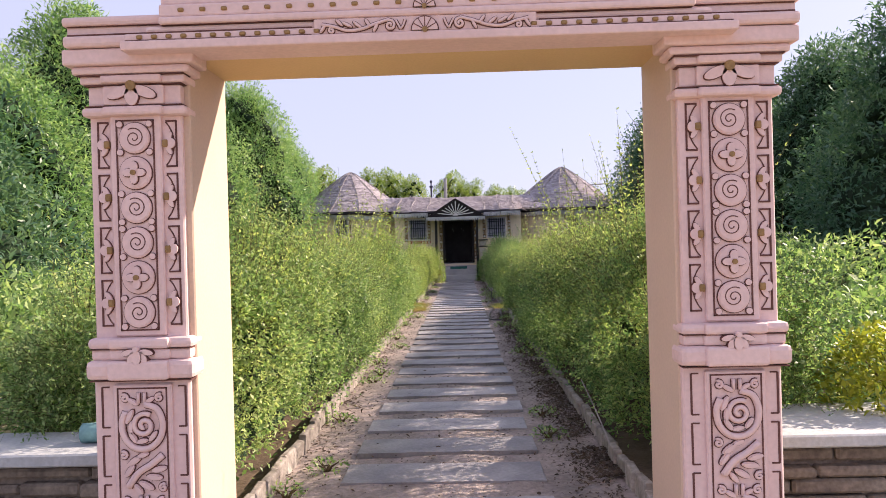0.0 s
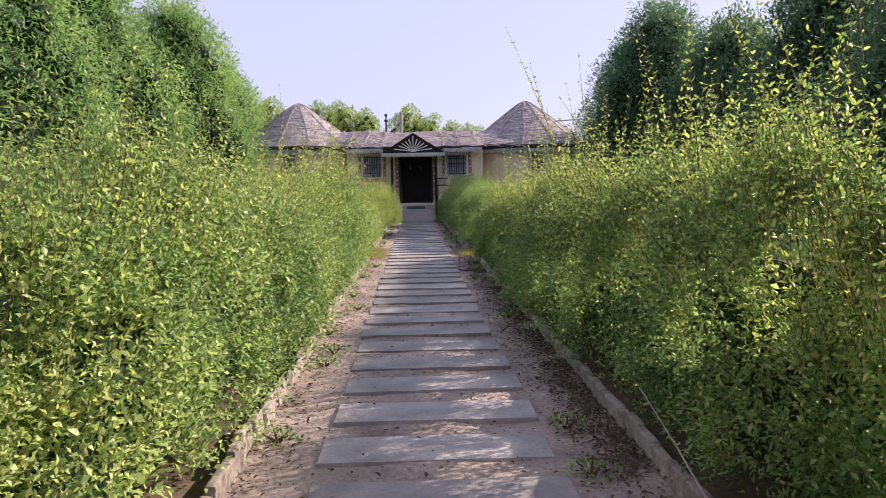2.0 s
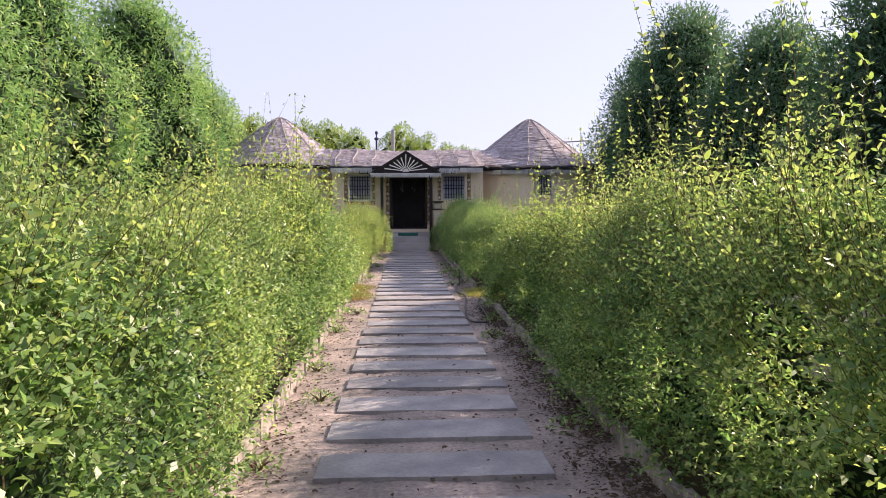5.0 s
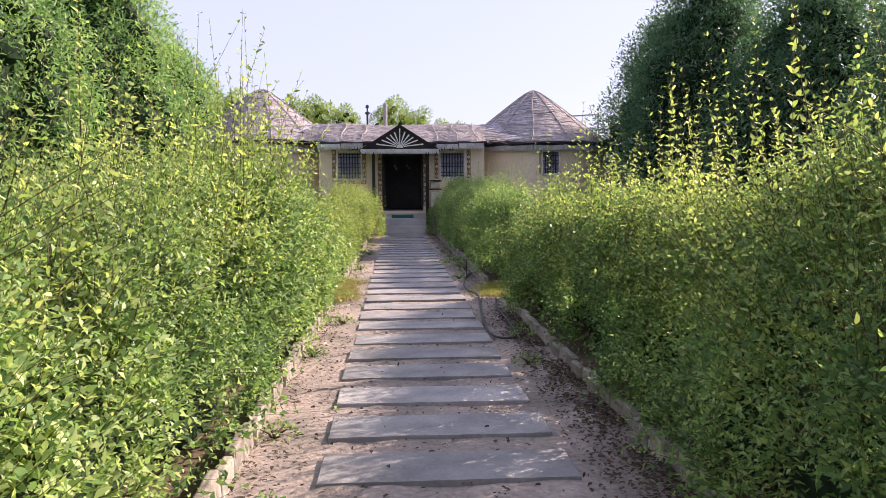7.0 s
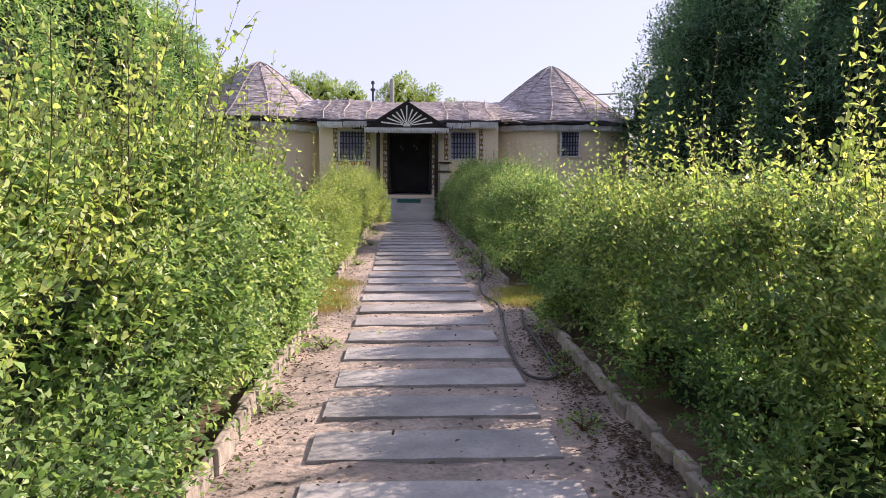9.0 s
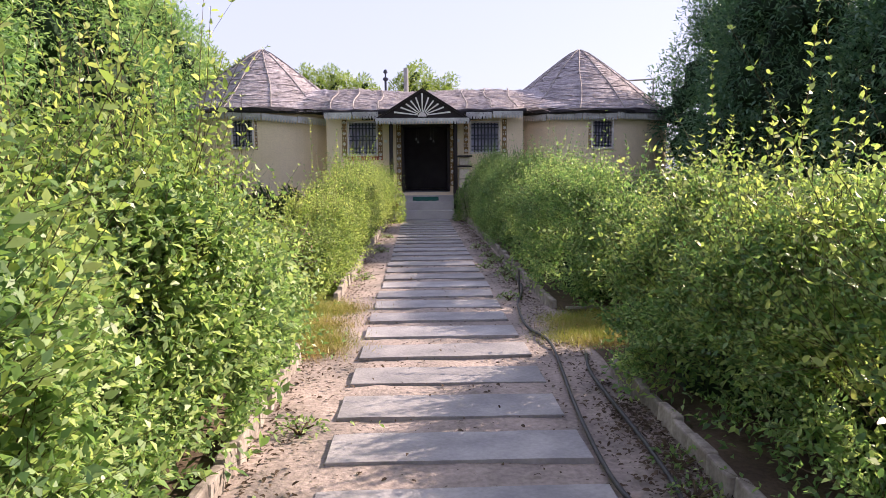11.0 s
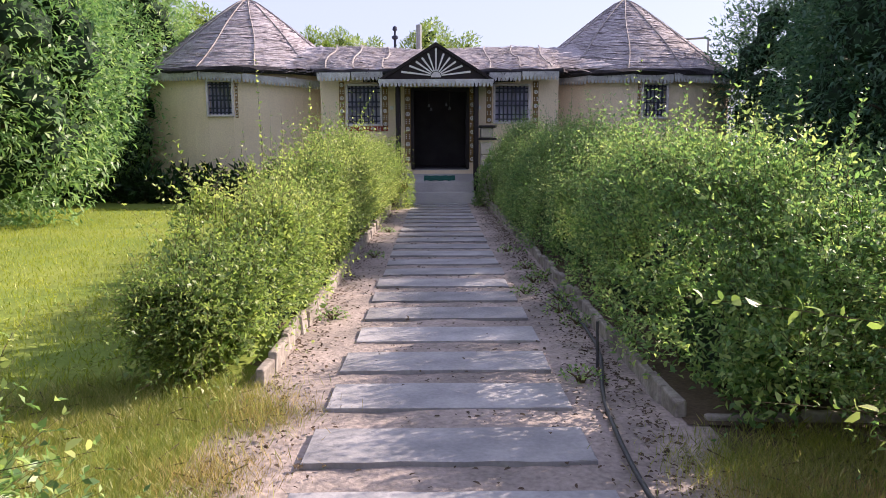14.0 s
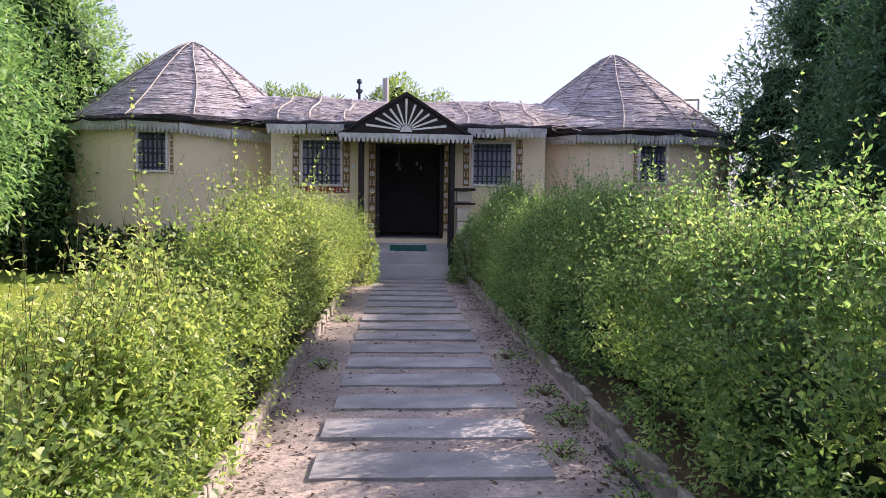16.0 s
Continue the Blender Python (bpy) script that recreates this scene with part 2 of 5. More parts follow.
def lathe(bm, rows, n=48, cx=0.0, cy=0.0, a0=0.0, a1=2 * math.pi, wob=0.0):
    """Rows of (radius, z), turned about the upright line at cx, cy."""
    full = abs(a1 - a0 - 2 * math.pi) < 1e-6
    rings = []
    for i, (r, z) in enumerate(rows):
        ring = []
        for k in range(n if full else n + 1):
            a = a0 + (a1 - a0) * k / n
            w = wob * noise.noise((3 * math.cos(a) + i * 0.9, 3 * math.sin(a), i * 1.7 + cx)) if wob else 0
            ring.append(bm.verts.new((cx + (r + w) * math.cos(a), cy + (r + w) * math.sin(a), z + w * 0.6)))
        rings.append(ring)
    for a, b in zip(rings, rings[1:]):
        for k in range(n if full else n):
            j = (k + 1) % len(a)
            bm.faces.new((a[k], a[j], b[j], b[k]))
    return bm


def slab(bm, pts, y0, y1):
    """A flat outline (x, z) with thickness from y0 to y1."""
    a = [bm.verts.new((x, y0, z)) for x, z in pts]
    b = [bm.verts.new((x, y1, z)) for x, z in pts]
    bm.faces.new(a)
    bm.faces.new(b[::-1])
    for i in range(len(pts)):
        j = (i + 1) % len(pts)
        bm.faces.new((a[j], a[i], b[i], b[j]))
    return bm


def lattice(v, seed=0):
    """Smooth value noise between -1 and 1 at points v (n x 3)."""
    v = np.asarray(v, float)
    f = np.floor(v).astype(np.int64)
    u = v - f
    u = u * u * (3 - 2 * u)
    total = np.zeros(len(v))
    for dx in (0, 1):
        for dy in (0, 1):
            for dz in (0, 1):
                h = ((f[:, 0] + dx) * 73856093) ^ ((f[:, 1] + dy) * 19349663) ^ ((f[:, 2] + dz) * 83492791) ^ (seed * 2654435761)
                h = (h ^ (h >> 13)) * 1274126177
                g = ((h ^ (h >> 16)) & 0xFFFF) / 32767.5 - 1
                w = (u[:, 0] if dx else 1 - u[:, 0]) * (u[:, 1] if dy else 1 - u[:, 1]) * (u[:, 2] if dz else 1 - u[:, 2])
                total += g * w
    return total


def unit(v):
    return v / np.maximum(np.linalg.norm(v, axis=1, keepdims=True), 1e-9)


def quads(name, verts, mat, parent=None, label="", smooth=False):
    """A mesh of n separate faces with k corners each: verts is n x k x 3."""
    n, k = verts.shape[:2]
    me = bpy.data.meshes.new(name)
    me.vertices.add(k * n)
    me.vertices.foreach_set("co", np.ascontiguousarray(verts, np.float32).ravel())
    me.loops.add(k * n)
    me.loops.foreach_set("vertex_index", np.arange(k * n, dtype=np.int32))
    me.polygons.add(n)
    me.polygons.foreach_set("loop_start", np.arange(0, k * n, k, dtype=np.int32))
    me.update(calc_edges=True)
    me.materials.append(mat)
    ob = new(name, me)
    under(ob, parent)
    return tagged(ob, label, kind="stuff")


def leaves(p, d, up, length, width, fold=0.25):
    """Leaf blades from p along d, their upper side towards up: n x 4 x 3."""
    d = unit(d)
    s = unit(np.cross(d, up))
    n = np.cross(s, d)
    L, W = np.reshape(length, (-1, 1)), np.reshape(width, (-1, 1))
    mid = p + d * L * 0.45
    return np.stack([p, mid + s * W / 2 + n * W * fold, p + d * L - n * L * 0.12, mid - s * W / 2 + n * W * fold], 1)


def ovals(p, d, up, length, width):
    """Rounder, slightly cupped leaf blades with six corners: n x 6 x 3."""
    d = unit(d)
    s = unit(np.cross(d, up))
    n = np.cross(s, d)
    L, W = np.reshape(length, (-1, 1)), np.reshape(width, (-1, 1))
    a, b = p + d * L * 0.26 + n * W * 0.10, p + d * L * 0.66 + n * W * 0.06
    return np.stack([p, a + s * W * 0.46 + n * W * 0.12, b + s * W * 0.42 + n * W * 0.10, p + d * L - n * L * 0.10, b - s * W * 0.42 + n * W * 0.10, a - s * W * 0.46 + n * W * 0.12], 1)


def stems(a, b, r):
    """Thin three-sided twigs from a to b as loose faces: 3n x 4 x 3."""
    d = unit(b - a)
    o = unit(np.cross(d, rng.normal(size=d.shape)))
    q = np.cross(d, o)
    out = []
    ring = [o * math.cos(t) + q * math.sin(t) for t in (0, 2.09, 4.19)]
    for i in range(3):
        u, v = ring[i] * r, ring[(i + 1) % 3] * r
        out.append(np.stack([a + u, a + v, b + v * 0.5, b + u * 0.5], 1))
    return np.concatenate(out)

# ---- ground, path, kerbs ----
bm = bmesh.new()
for x0, x1, y0, y1 in ((-900, 900, -900, 900),):
    bm.faces.new([bm.verts.new(p) for p in ((x0, y0, -0.03), (x1, y0, -0.03), (x1, y1, -0.03), (x0, y1, -0.03))])
tagged(part("ground", bm, GROUND, None), "dry earth with sparse green cover", "ground", kind="structure")


def sheet(name, x0, x1, y0, y1, z, mat, label, category, step=0.09, rough=0.012):
    nx, ny = max(2, int((x1 - x0) / step)), max(2, int((y1 - y0) / step))
    X, Y = np.meshgrid(np.linspace(x0, x1, nx), np.linspace(y0, y1, ny))
    v = np.stack([X.ravel(), Y.ravel(), np.zeros(nx * ny)], 1)
    v[:, 2] = z + rough * lattice(v * 2.5, 3) + rough * 0.7 * lattice(v * 9, 5)
    i = np.arange(nx * ny).reshape(ny, nx)
    f = np.stack([i[:-1, :-1], i[:-1, 1:], i[1:, 1:], i[1:, :-1]], -1).reshape(-1, 4)
    me = bpy.data.meshes.new(name)
    me.from_pydata(v.tolist(), [], f.tolist())
    me.polygons.foreach_set("use_smooth", [True] * len(f))
    me.materials.append(mat)
    return tagged(new(name, me), label, category, kind="structure")


path_bed = sheet("pavement", -1.12, 1.2, 1.2, 30.6, 0.006, SAND, "pale sandy garden path laid with grey stone slabs", "path")
sheet("flower_bed_soil", -3.3, -1.0, 2.8, 15.9, 0.014, SOIL, "dark soil under the hedge", "soil", 0.25)
sheet("flower_bed_soil", 1.1, 3.4, 2.8, 16.0, 0.014, SOIL, "dark soil under the hedge", "soil", 0.25)
sheet("flower_bed_soil", -1.8, -1.0, 18.1, 30.4, 0.014, SOIL, "dark soil under the hedge", "soil", 0.25)
# dark soil colour stands in for the shade on this grassy gap
sheet("flower_bed_soil", 1.2, 3.4, 15.95, 17.26, 0.006, SOIL, "bare earth between the hedges, dark in place of shade", "soil", 0.2)
sheet("flower_bed_soil", 1.1, 3.4, 17.2, 30.4, 0.014, SOIL, "dark soil under the hedge", "soil", 0.25)
sheet("lawn", -14.0, -1.1, 15.2, 33.5, 0.015, LAWN, "bright sunlit mown lawn", "lawn", 0.2, 0.01)
sheet("lawn", 3.5, 14.0, 15.2, 33.5, 0.015, LAWN, "shaded mown lawn", "lawn", 0.2, 0.01)

PITCH, FIRST = 0.631, 3.56
slab_meshes = []
for k in range(5):
    bm = bmesh.new()
    r = random.Random(k)
    n = 9
    front = [(-0.61 + 1.22 * i / n, -0.185 + r.uniform(-0.003, 0.003)) for i in range(n + 1)]
    back = [(0.61 - 1.22 * i / n, 0.185 + r.uniform(-0.008, 0.008)) for i in range(n + 1)]
    ring = front + back
    top = [bm.verts.new((x, y, 0.04)) for x, y in ring]
    low = [bm.verts.new((x, y, -0.02)) for x, y in ring]
    bm.faces.new(top)
    for i in range(len(ring)):
        j = (i + 1) % len(ring)
        bm.faces.new((low[i], low[j], top[j], top[i]))
    es = [e for e in bm.edges if all(v.co.z > 0.035 for v in e.verts)]
    bmesh.ops.bevel(bm, geom=es, offset=0.004, segments=1, affect="EDGES")
    slab_meshes.append(mesh_of(bm, SLATE, "stone_slab"))
for i in range(-1, 43):
    r = random.Random(100 + i)
    piece("stone_slab", slab_meshes[i % 5], path_bed,
          pose(r.uniform(-0.012, 0.012), FIRST + 0.185 + PITCH * i + r.uniform(-0.015, 0.015), -0.015 + r.uniform(-0.005, 0.005),
               r.uniform(-0.5, 0.5), r.uniform(-0.4, 0.4), r.uniform(-0.5, 0.5) + 180 * (i % 2)))

kerb_meshes = []
for k in range(5):
    bm = boxed(-0.027, 0.027, -0.112, 0.112, -0.05, 0.13, 0.012, 2)
    for v in bm.verts:
        v.co += Vector(noise.noise_vector(v.co * 14 + Vector((k * 7, 0, 0)))) * 0.008
    kerb_meshes.append(mesh_of(bm, KERB, "kerb_stone"))
for x, y0, y1, low in ((-1.02, 2.9, 15.7, 0.0), (1.09, 2.9, 15.2, -0.015), (-1.02, 17.8, 30.2, 0.0), (1.09, 17.3, 30.2, -0.015)):
    kerb = thing("kerb", "low limewashed garden edging stones", "kerb", (x, y0, 0), "path edging", "structure")
    n = int((y1 - y0) / 0.23)
    for i in range(n):
        r = random.Random(int(1000 * (x + 5)) + i * 3 + int(y0))
        piece("kerb_stone", kerb_meshes[r.randrange(5)], kerb,
              pose(x + r.uniform(-0.012, 0.012), y0 + 0.23 * (i + 0.5), low + r.uniform(-0.02, 0.012), r.uniform(-2, 2), r.uniform(-5, 5), r.uniform(-3, 3) + 180 * r.randrange(2)))

for x0, x1, yk in ((1.2, 3.3, 17.28),):
    kerb = thing("kerb", "low limewashed garden edging stones", "kerb", (x0, yk, 0), "path edging", "structure")
    for i in range(int((x1 - x0) / 0.23)):
        r = random.Random(int(x0 * 10) + i)
        piece("kerb_stone", kerb_meshes[r.randrange(5)], kerb, pose(x0 + 0.23 * (i + 0.5), yk, -0.07 + r.uniform(-0.03, 0.012), r.uniform(-4, 4), r.uniform(-2, 2), 90 + r.uniform(-3, 3)))

# ---- the carved gate ----
GY = 2.2


def spiral(r0, turns, c, y, hand=1, n=34):
    return [(c[0] + hand * r0 * (1 - i / n * 0.86) * math.cos(2 * math.pi * turns * i / n + 1.0), y,
             c[1] + r0 * (1 - i / n * 0.86) * math.sin(2 * math.pi * turns * i / n + 1.0)) for i in range(n + 1)]


def relief(name, paths, r, parent, y, label="", closed=False):
    """A carved line: a pink round bead over a wider brown line."""
    bm = bmesh.new()
    for p in paths:
        tube(bm, [(a, y - 0.001, b) for a, _, b in p], r + 0.0035, 6)
    for v in bm.verts:
        v.co.y = y - 0.002 + (v.co.y - y) * 0.12
    o = tagged(part("outline", bm, OUTLINE, parent, "dark brown painted outline"), kind="stuff")
    bm = bmesh.new()
    for p in paths:
        tube(bm, [(a, y - 0.006, b) for a, _, b in p], r, 6)
    part(name, bm, PINK, parent, label, smooth=True)
    return o


def disc(bm, c, r, y0, y1, n=20, sx=1.0, sz=1.0, rot=0.0):
    pts = []
    for k in range(n):
        a = 2 * math.pi * k / n
        x, z = r * sx * math.cos(a), r * sz * math.sin(a)
        pts.append((c[0] + x * math.cos(rot) - z * math.sin(rot), c[1] + x * math.sin(rot) + z * math.cos(rot)))
    return slab(bm, pts[::-1], y0, y1)


def petals(c, n, r, ln, wd, y, a0=0.0, a1=2 * math.pi):
    """Petals round c, and their outline."""
    a, b = bmesh.new(), bmesh.new()
    for k in range(n):
        t = a0 + (a1 - a0) * (k + (0.0 if a1 - a0 > 6 else 0.5)) / n
        q = (c[0] + r * math.cos(t), c[1] + r * math.sin(t))
        disc(a, q, 1, y - 0.012 - 0.0011 * k, y + 0.004, 12, ln, wd, t)
        disc(b, q, 1, y - 0.003 - 0.0011 * k, y + 0.004, 12, ln + 0.0035, wd + 0.0035, t)
    return a, b


def flower(parent, c, r, y, n=4, a0=0.0, a1=2 * math.pi, core=0.011):
    a, b = petals(c, n, r * 0.52, r * 0.5, r * 0.34, y, a0, a1)
    tagged(part("outline", b, OUTLINE, parent, "dark brown painted outline"), kind="stuff")
    disc(a, c, r * 0.42, y - 0.0105, y + 0.004, 14)
    part("petals", a, PINK, parent)
    bm = bmesh.new()
    disc(bm, c, core, y - 0.022, y + 0.002, 12)
    part("flower_centre", bm, GOLD, parent, "gold painted flower centre")


def rosette(parent, c, r, y, turn):
    """A raised round boss with a dark rim and, where turn is not 0, a cut spiral."""
    bm = bmesh.new()
    disc(bm, c, r + 0.0035, y - 0.003, y + 0.003, 28)
    if turn:
        tube(bm, [(a, y - 0.0125, b) for a, _, b in spiral(r * 0.66, 1.8, c, 0, turn)], 0.0024, 5)
    tagged(part("outline", bm, OUTLINE, parent, "dark brown painted outline"), kind="stuff")
    bm = bmesh.new()
    for d, y1 in ((0.0, 0.0075), (0.003, 0.0105), (0.008, 0.0125)):
        disc(bm, c, r - d, y - y1, y + 0.002, 28)
    part("rosette", bm, PINK, parent)


def smooth_line(pts, n=5):
    """Points along a smooth curve through pts."""
    p = [np.array(q, float) for q in pts]
    p = [2 * p[0] - p[1]] + p + [2 * p[-1] - p[-2]]
    out = []
    for a, b, c, d in zip(p, p[1:], p[2:], p[3:]):
        for t in np.arange(n) / n:
            out.append(tuple(0.5 * (2 * b + (c - a) * t + (2 * a - 5 * b + 4 * c - d) * t * t + (3 * b - a - 3 * c + d) * t ** 3)))
    return out + [tuple(p[-2])]


def leaf_relief(parent, c, ln, wd, rot, y):
    """A carved acanthus lobe with a dark rim."""
    bm = bmesh.new()
    disc(bm, c, 1, y - 0.004, y + 0.003, 14, ln + 0.003, wd + 0.003, rot)
    tagged(part("outline", bm, OUTLINE, parent, "dark brown painted outline"), kind="stuff")
    bm = bmesh.new()
    disc(bm, c, 1, y - 0.010, y + 0.003, 14, ln, wd, rot)
    disc(bm, c, 1, y - 0.0145, y + 0.003, 14, ln * 0.8, wd * 0.66, rot)
    part("leaf_relief", bm, PINK, parent)


def shell(parent, c, r, y, ribs=6):
    """A raised half round fan with ribs and a gold middle."""
    half = lambda q: [(c[0] + q * math.cos(t), c[1] + q * math.sin(t)) for t in np.linspace(math.pi, 0, 20)]
    bm = slab(bmesh.new(), half(r), y - 0.004, y + 0.004)
    for k in range(1, ribs):
        t = math.pi * k / ribs
        tube(bm, [(c[0] + 0.2 * r * math.cos(t), y - 0.011, c[1] + 0.2 * r * math.sin(t)), (c[0] + 0.9 * r * math.cos(t), y - 0.011, c[1] + 0.9 * r * math.sin(t))], 0.0022, 4)
    tagged(part("outline", bm, OUTLINE, parent, "dark brown painted outline"), kind="stuff")
    part("shell_relief", slab(bmesh.new(), half(r - 0.005), y - 0.011, y + 0.003), PINK, parent)
    bm = bmesh.new()
    disc(bm, c, r * 0.2, y - 0.016, y + 0.002, 12)
    part("flower_centre", bm, GOLD, parent, "gold painted flower centre")


gate = thing("garden_gate", "pink and cream carved plaster gateway with gold details", "gate", (0, GY + 0.25, 0))


def gate_pillar(xc, inner):
    """One pillar; xc: middle of its front, inner: +1 when the opening lies towards +x."""
    y = GY
    edge = xc + inner * 0.212
    lo, hi = sorted((edge, xc - inner * 0.195))
    core = part("pillar", boxed(lo, hi, y + 0.03, y + 0.5, -0.03, 2.30, 0.006), CREAM, gate, "cream plastered gate pillar with pink carved front")
    bm = bmesh.new()
    box(bm, xc - 0.205, xc + 0.19, y, y + 0.09, -0.03, 0.92, 0.008)                # pedestal
    box(bm, xc - 0.12, xc + 0.12, y - 0.018, y + 0.02, -0.03, 0.885, 0.006)
    box(bm, xc - 0.195, xc + 0.185, y + 0.006, y + 0.09, 0.9, 2.05, 0.006)        # shaft
    box(bm, xc - 0.105, xc + 0.105, y - 0.014, y + 0.02, 1.08, 2.0, 0.006)
    for z0, z1, w, d, b in ((0.905, 0.985, 0.222, 0.045, 0.022), (0.985, 1.03, 0.205, 0.022, 0.012), (1.03, 1.075, 0.215, 0.035, 0.018),
                            (1.975, 2.015, 0.215, 0.03, 0.016), (2.02, 2.1, 0.19, 0.012, 0.006), (2.105, 2.14, 0.215, 0.035, 0.01),
                            (2.14, 2.175, 0.24, 0.055, 0.014), (2.175, 2.24, 0.265, 0.075, 0.01)):
        box(bm, xc - w, xc + w, y - d, y + 0.1, z0, z1, b, 2)
        if z1 < 2.15:
            box(bm, xc - 0.125, xc + 0.125, y - d - 0.016, y, z0 + 0.001, z1 - 0.001, min(b, 0.012), 2)
    part("front_cladding", bm, PINK, core)
    for z, w, d in ((0.901, 0.21, 0.03), (1.029, 0.206, 0.024), (2.017, 0.2, 0.022), (2.102, 0.2, 0.024), (2.138, 0.218, 0.045)):
        part("shadow_line", boxed(xc - w, xc + w, y - d - 0.004, y + 0.03, z - 0.002, z + 0.002), OUTLINE, core, "dark brown painted groove")
    yf = y - 0.016
    # the tall panel: spirals and flowers in turn
    bm = bmesh.new()
    fr = ((-0.076, 1.958), (0.076, 1.958), (0.076, 1.105), (-0.076, 1.105))
    for (a, b), (c, d) in zip(fr, fr[1:] + fr[:1]):
        box(bm, xc + min(a, c) - 0.003, xc + max(a, c) + 0.003, yf - 0.002, yf + 0.004, min(b, d) - 0.003, max(b, d) + 0.003)
    tagged(part("outline", bm, OUTLINE, core, "dark brown painted outline"), kind="stuff")
    for i in range(6):
        c = (xc, 1.885 - 0.1415 * i)
        ring = [(c[0] + 0.063 * math.cos(t), 0, c[1] + 0.063 * math.sin(t)) for t in np.linspace(0, 2 * math.pi, 25)]
        if i in (1, 4):
            rosette(core, c, 0.066, yf, 0)
            flower(core, c, 0.045, yf - 0.0125, 4, math.pi / 4 * 0, 2 * math.pi)
        else:
            rosette(core, c, 0.0625, yf, -inner)
            for sx in (-1, 1):
                for sz in (-1, 1):
                    bm = bmesh.new()
                    disc(bm, (c[0] + sx * 0.060, c[1] + sz * 0.057), 0.0155, yf - 0.004, yf, 10)
                    tagged(part("outline", bm, OUTLINE, core, "dark brown painted outline"), kind="stuff")
                    bm = bmesh.new()
                    disc(bm, (c[0] + sx * 0.060, c[1] + sz * 0.057), 0.0125, yf - 0.0095, yf, 10)
                    part("corner_bud", bm, PINK, core)
    # half flowers in framed niches on both flanks
    for s in (-1, 1):
        for i in range(4):
            z1 = 1.955 - 0.2155 * i
            z0 = z1 - 0.185
            xo, xi = xc + s * 0.165, xc + s * 0.118
            yy = y + 0.004
            bm = bmesh.new()
            box(bm, min(xo, xo - s * 0.007), max(xo, xo - s * 0.007), yy - 0.002, yy + 0.008, z0, z1)
            for z in (z0, z1):
                box(bm, min(xo, xi), max(xo, xi), yy - 0.002, yy + 0.008, z - 0.0035, z + 0.0035)
            arc = [(xi + s * 0.034 * math.sin(t) ** 1.7, yy, (z0 + z1) / 2 + 0.088 * math.cos(t)) for t in np.linspace(0.05, math.pi - 0.05, 14)]
            tube(bm, arc, 0.003, 4)
            tagged(part("niche_outline", bm, OUTLINE, core, "dark brown painted outline"), kind="stuff")
            a0 = -math.pi / 2 if s > 0 else math.pi / 2
            zc = (z0 + z1) / 2
            a, b = bmesh.new(), bmesh.new()
            for t, rr, ln, wd in ((-1.05, 0.026, 0.026, 0.0105), (1.05, 0.026, 0.026, 0.0105), (0.0, 0.024, 0.018, 0.021)):
                q, tt = (xi + s * rr * math.cos(t), zc + rr * math.sin(t)), t if s > 0 else math.pi - t
                dy = 0.003 if t == 0 else 0.0
                disc(a, q, 1, yy - 0.012 - dy, yy + 0.006, 12, ln, wd, tt)
                disc(b, q, 1, yy - 0.004 - dy, yy + 0.006, 12, ln + 0.003, wd + 0.003, tt)
            tagged(part("outline", b, OUTLINE, core, "dark brown painted outline"), kind="stuff")
            part("petals", a, PINK, core)
            part("flower_centre", boxed(xi - 0.009 - (s < 0) * 0.004, xi + 0.009 + (s > 0) * 0.004, yy - 0.022, yy + 0.004, zc - 0.015, zc + 0.015, 0.004), GOLD, core, "gold painted flower centre")
    # the pedestal's scrolls
    for zt in (0.86, 0.44):
        at = lambda *q: [(xc + a, 0, zt + b) for a, b in q]
        yp = y - 0.02
        relief("acanthus_stem", [smooth_line(at((0.012, -0.055), (0.062, -0.075), (0.084, -0.13), (0.074, -0.19), (0.03, -0.232), (-0.03, -0.232), (-0.072, -0.19), (-0.082, -0.13), (-0.066, -0.085)))], 0.0135, core, yp)
        relief("scroll", [spiral(0.05, 1.6, (xc + 0.008, zt - 0.142), 0, 1, 34)], 0.0105, core, yp)
        relief("acanthus_stem", [smooth_line(at((0.082, -0.262), (0.035, -0.30), (-0.02, -0.335), (-0.062, -0.39)))], 0.0145, core, yp)
        for dx in (-0.013, 0.013):
            relief("acanthus_stem", [at((dx, -0.008), (dx, -0.028), (dx, -0.052))], 0.0075, core, yp)
        for dx, dz, hand in ((-0.07, -0.03, -1), (0.072, -0.03, 1), (-0.078, -0.262, -1), (0.08, -0.395, 1)):
            relief("scroll", [spiral(0.017, 1.3, (xc + dx, zt + dz), 0, hand, 16)], 0.006, core, yp)
        for dx, dz, ln, wd, t in ((-0.035, -0.045, 0.026, 0.01, -0.5), (0.036, -0.038, 0.02, 0.009, 0.5), (-0.05, -0.105, 0.032, 0.012, 1.1), (-0.044, -0.15, 0.028, 0.011, 1.5), (-0.036, -0.19, 0.028, 0.011, 2.2),
                                  (0.0, -0.205, 0.026, 0.010, 0.15), (0.045, -0.185, 0.026, 0.010, 0.9), (-0.035, -0.285, 0.034, 0.013, 0.6), (-0.055, -0.325, 0.03, 0.012, 0.9), (0.0, -0.262, 0.026, 0.01, 0.3),
                                  (0.066, -0.32, 0.032, 0.012, 0.2), (0.045, -0.352, 0.034, 0.013, -0.1), (0.012, -0.385, 0.034, 0.013, -0.5), (-0.02, -0.40, 0.026, 0.011, -0.9)):
            leaf_relief(core, (xc + dx, zt + dz), ln, wd, t, yp)
    bm = bmesh.new()
    fr = ((-0.1, 0.868), (0.1, 0.868), (0.1, 0.02), (-0.1, 0.02))
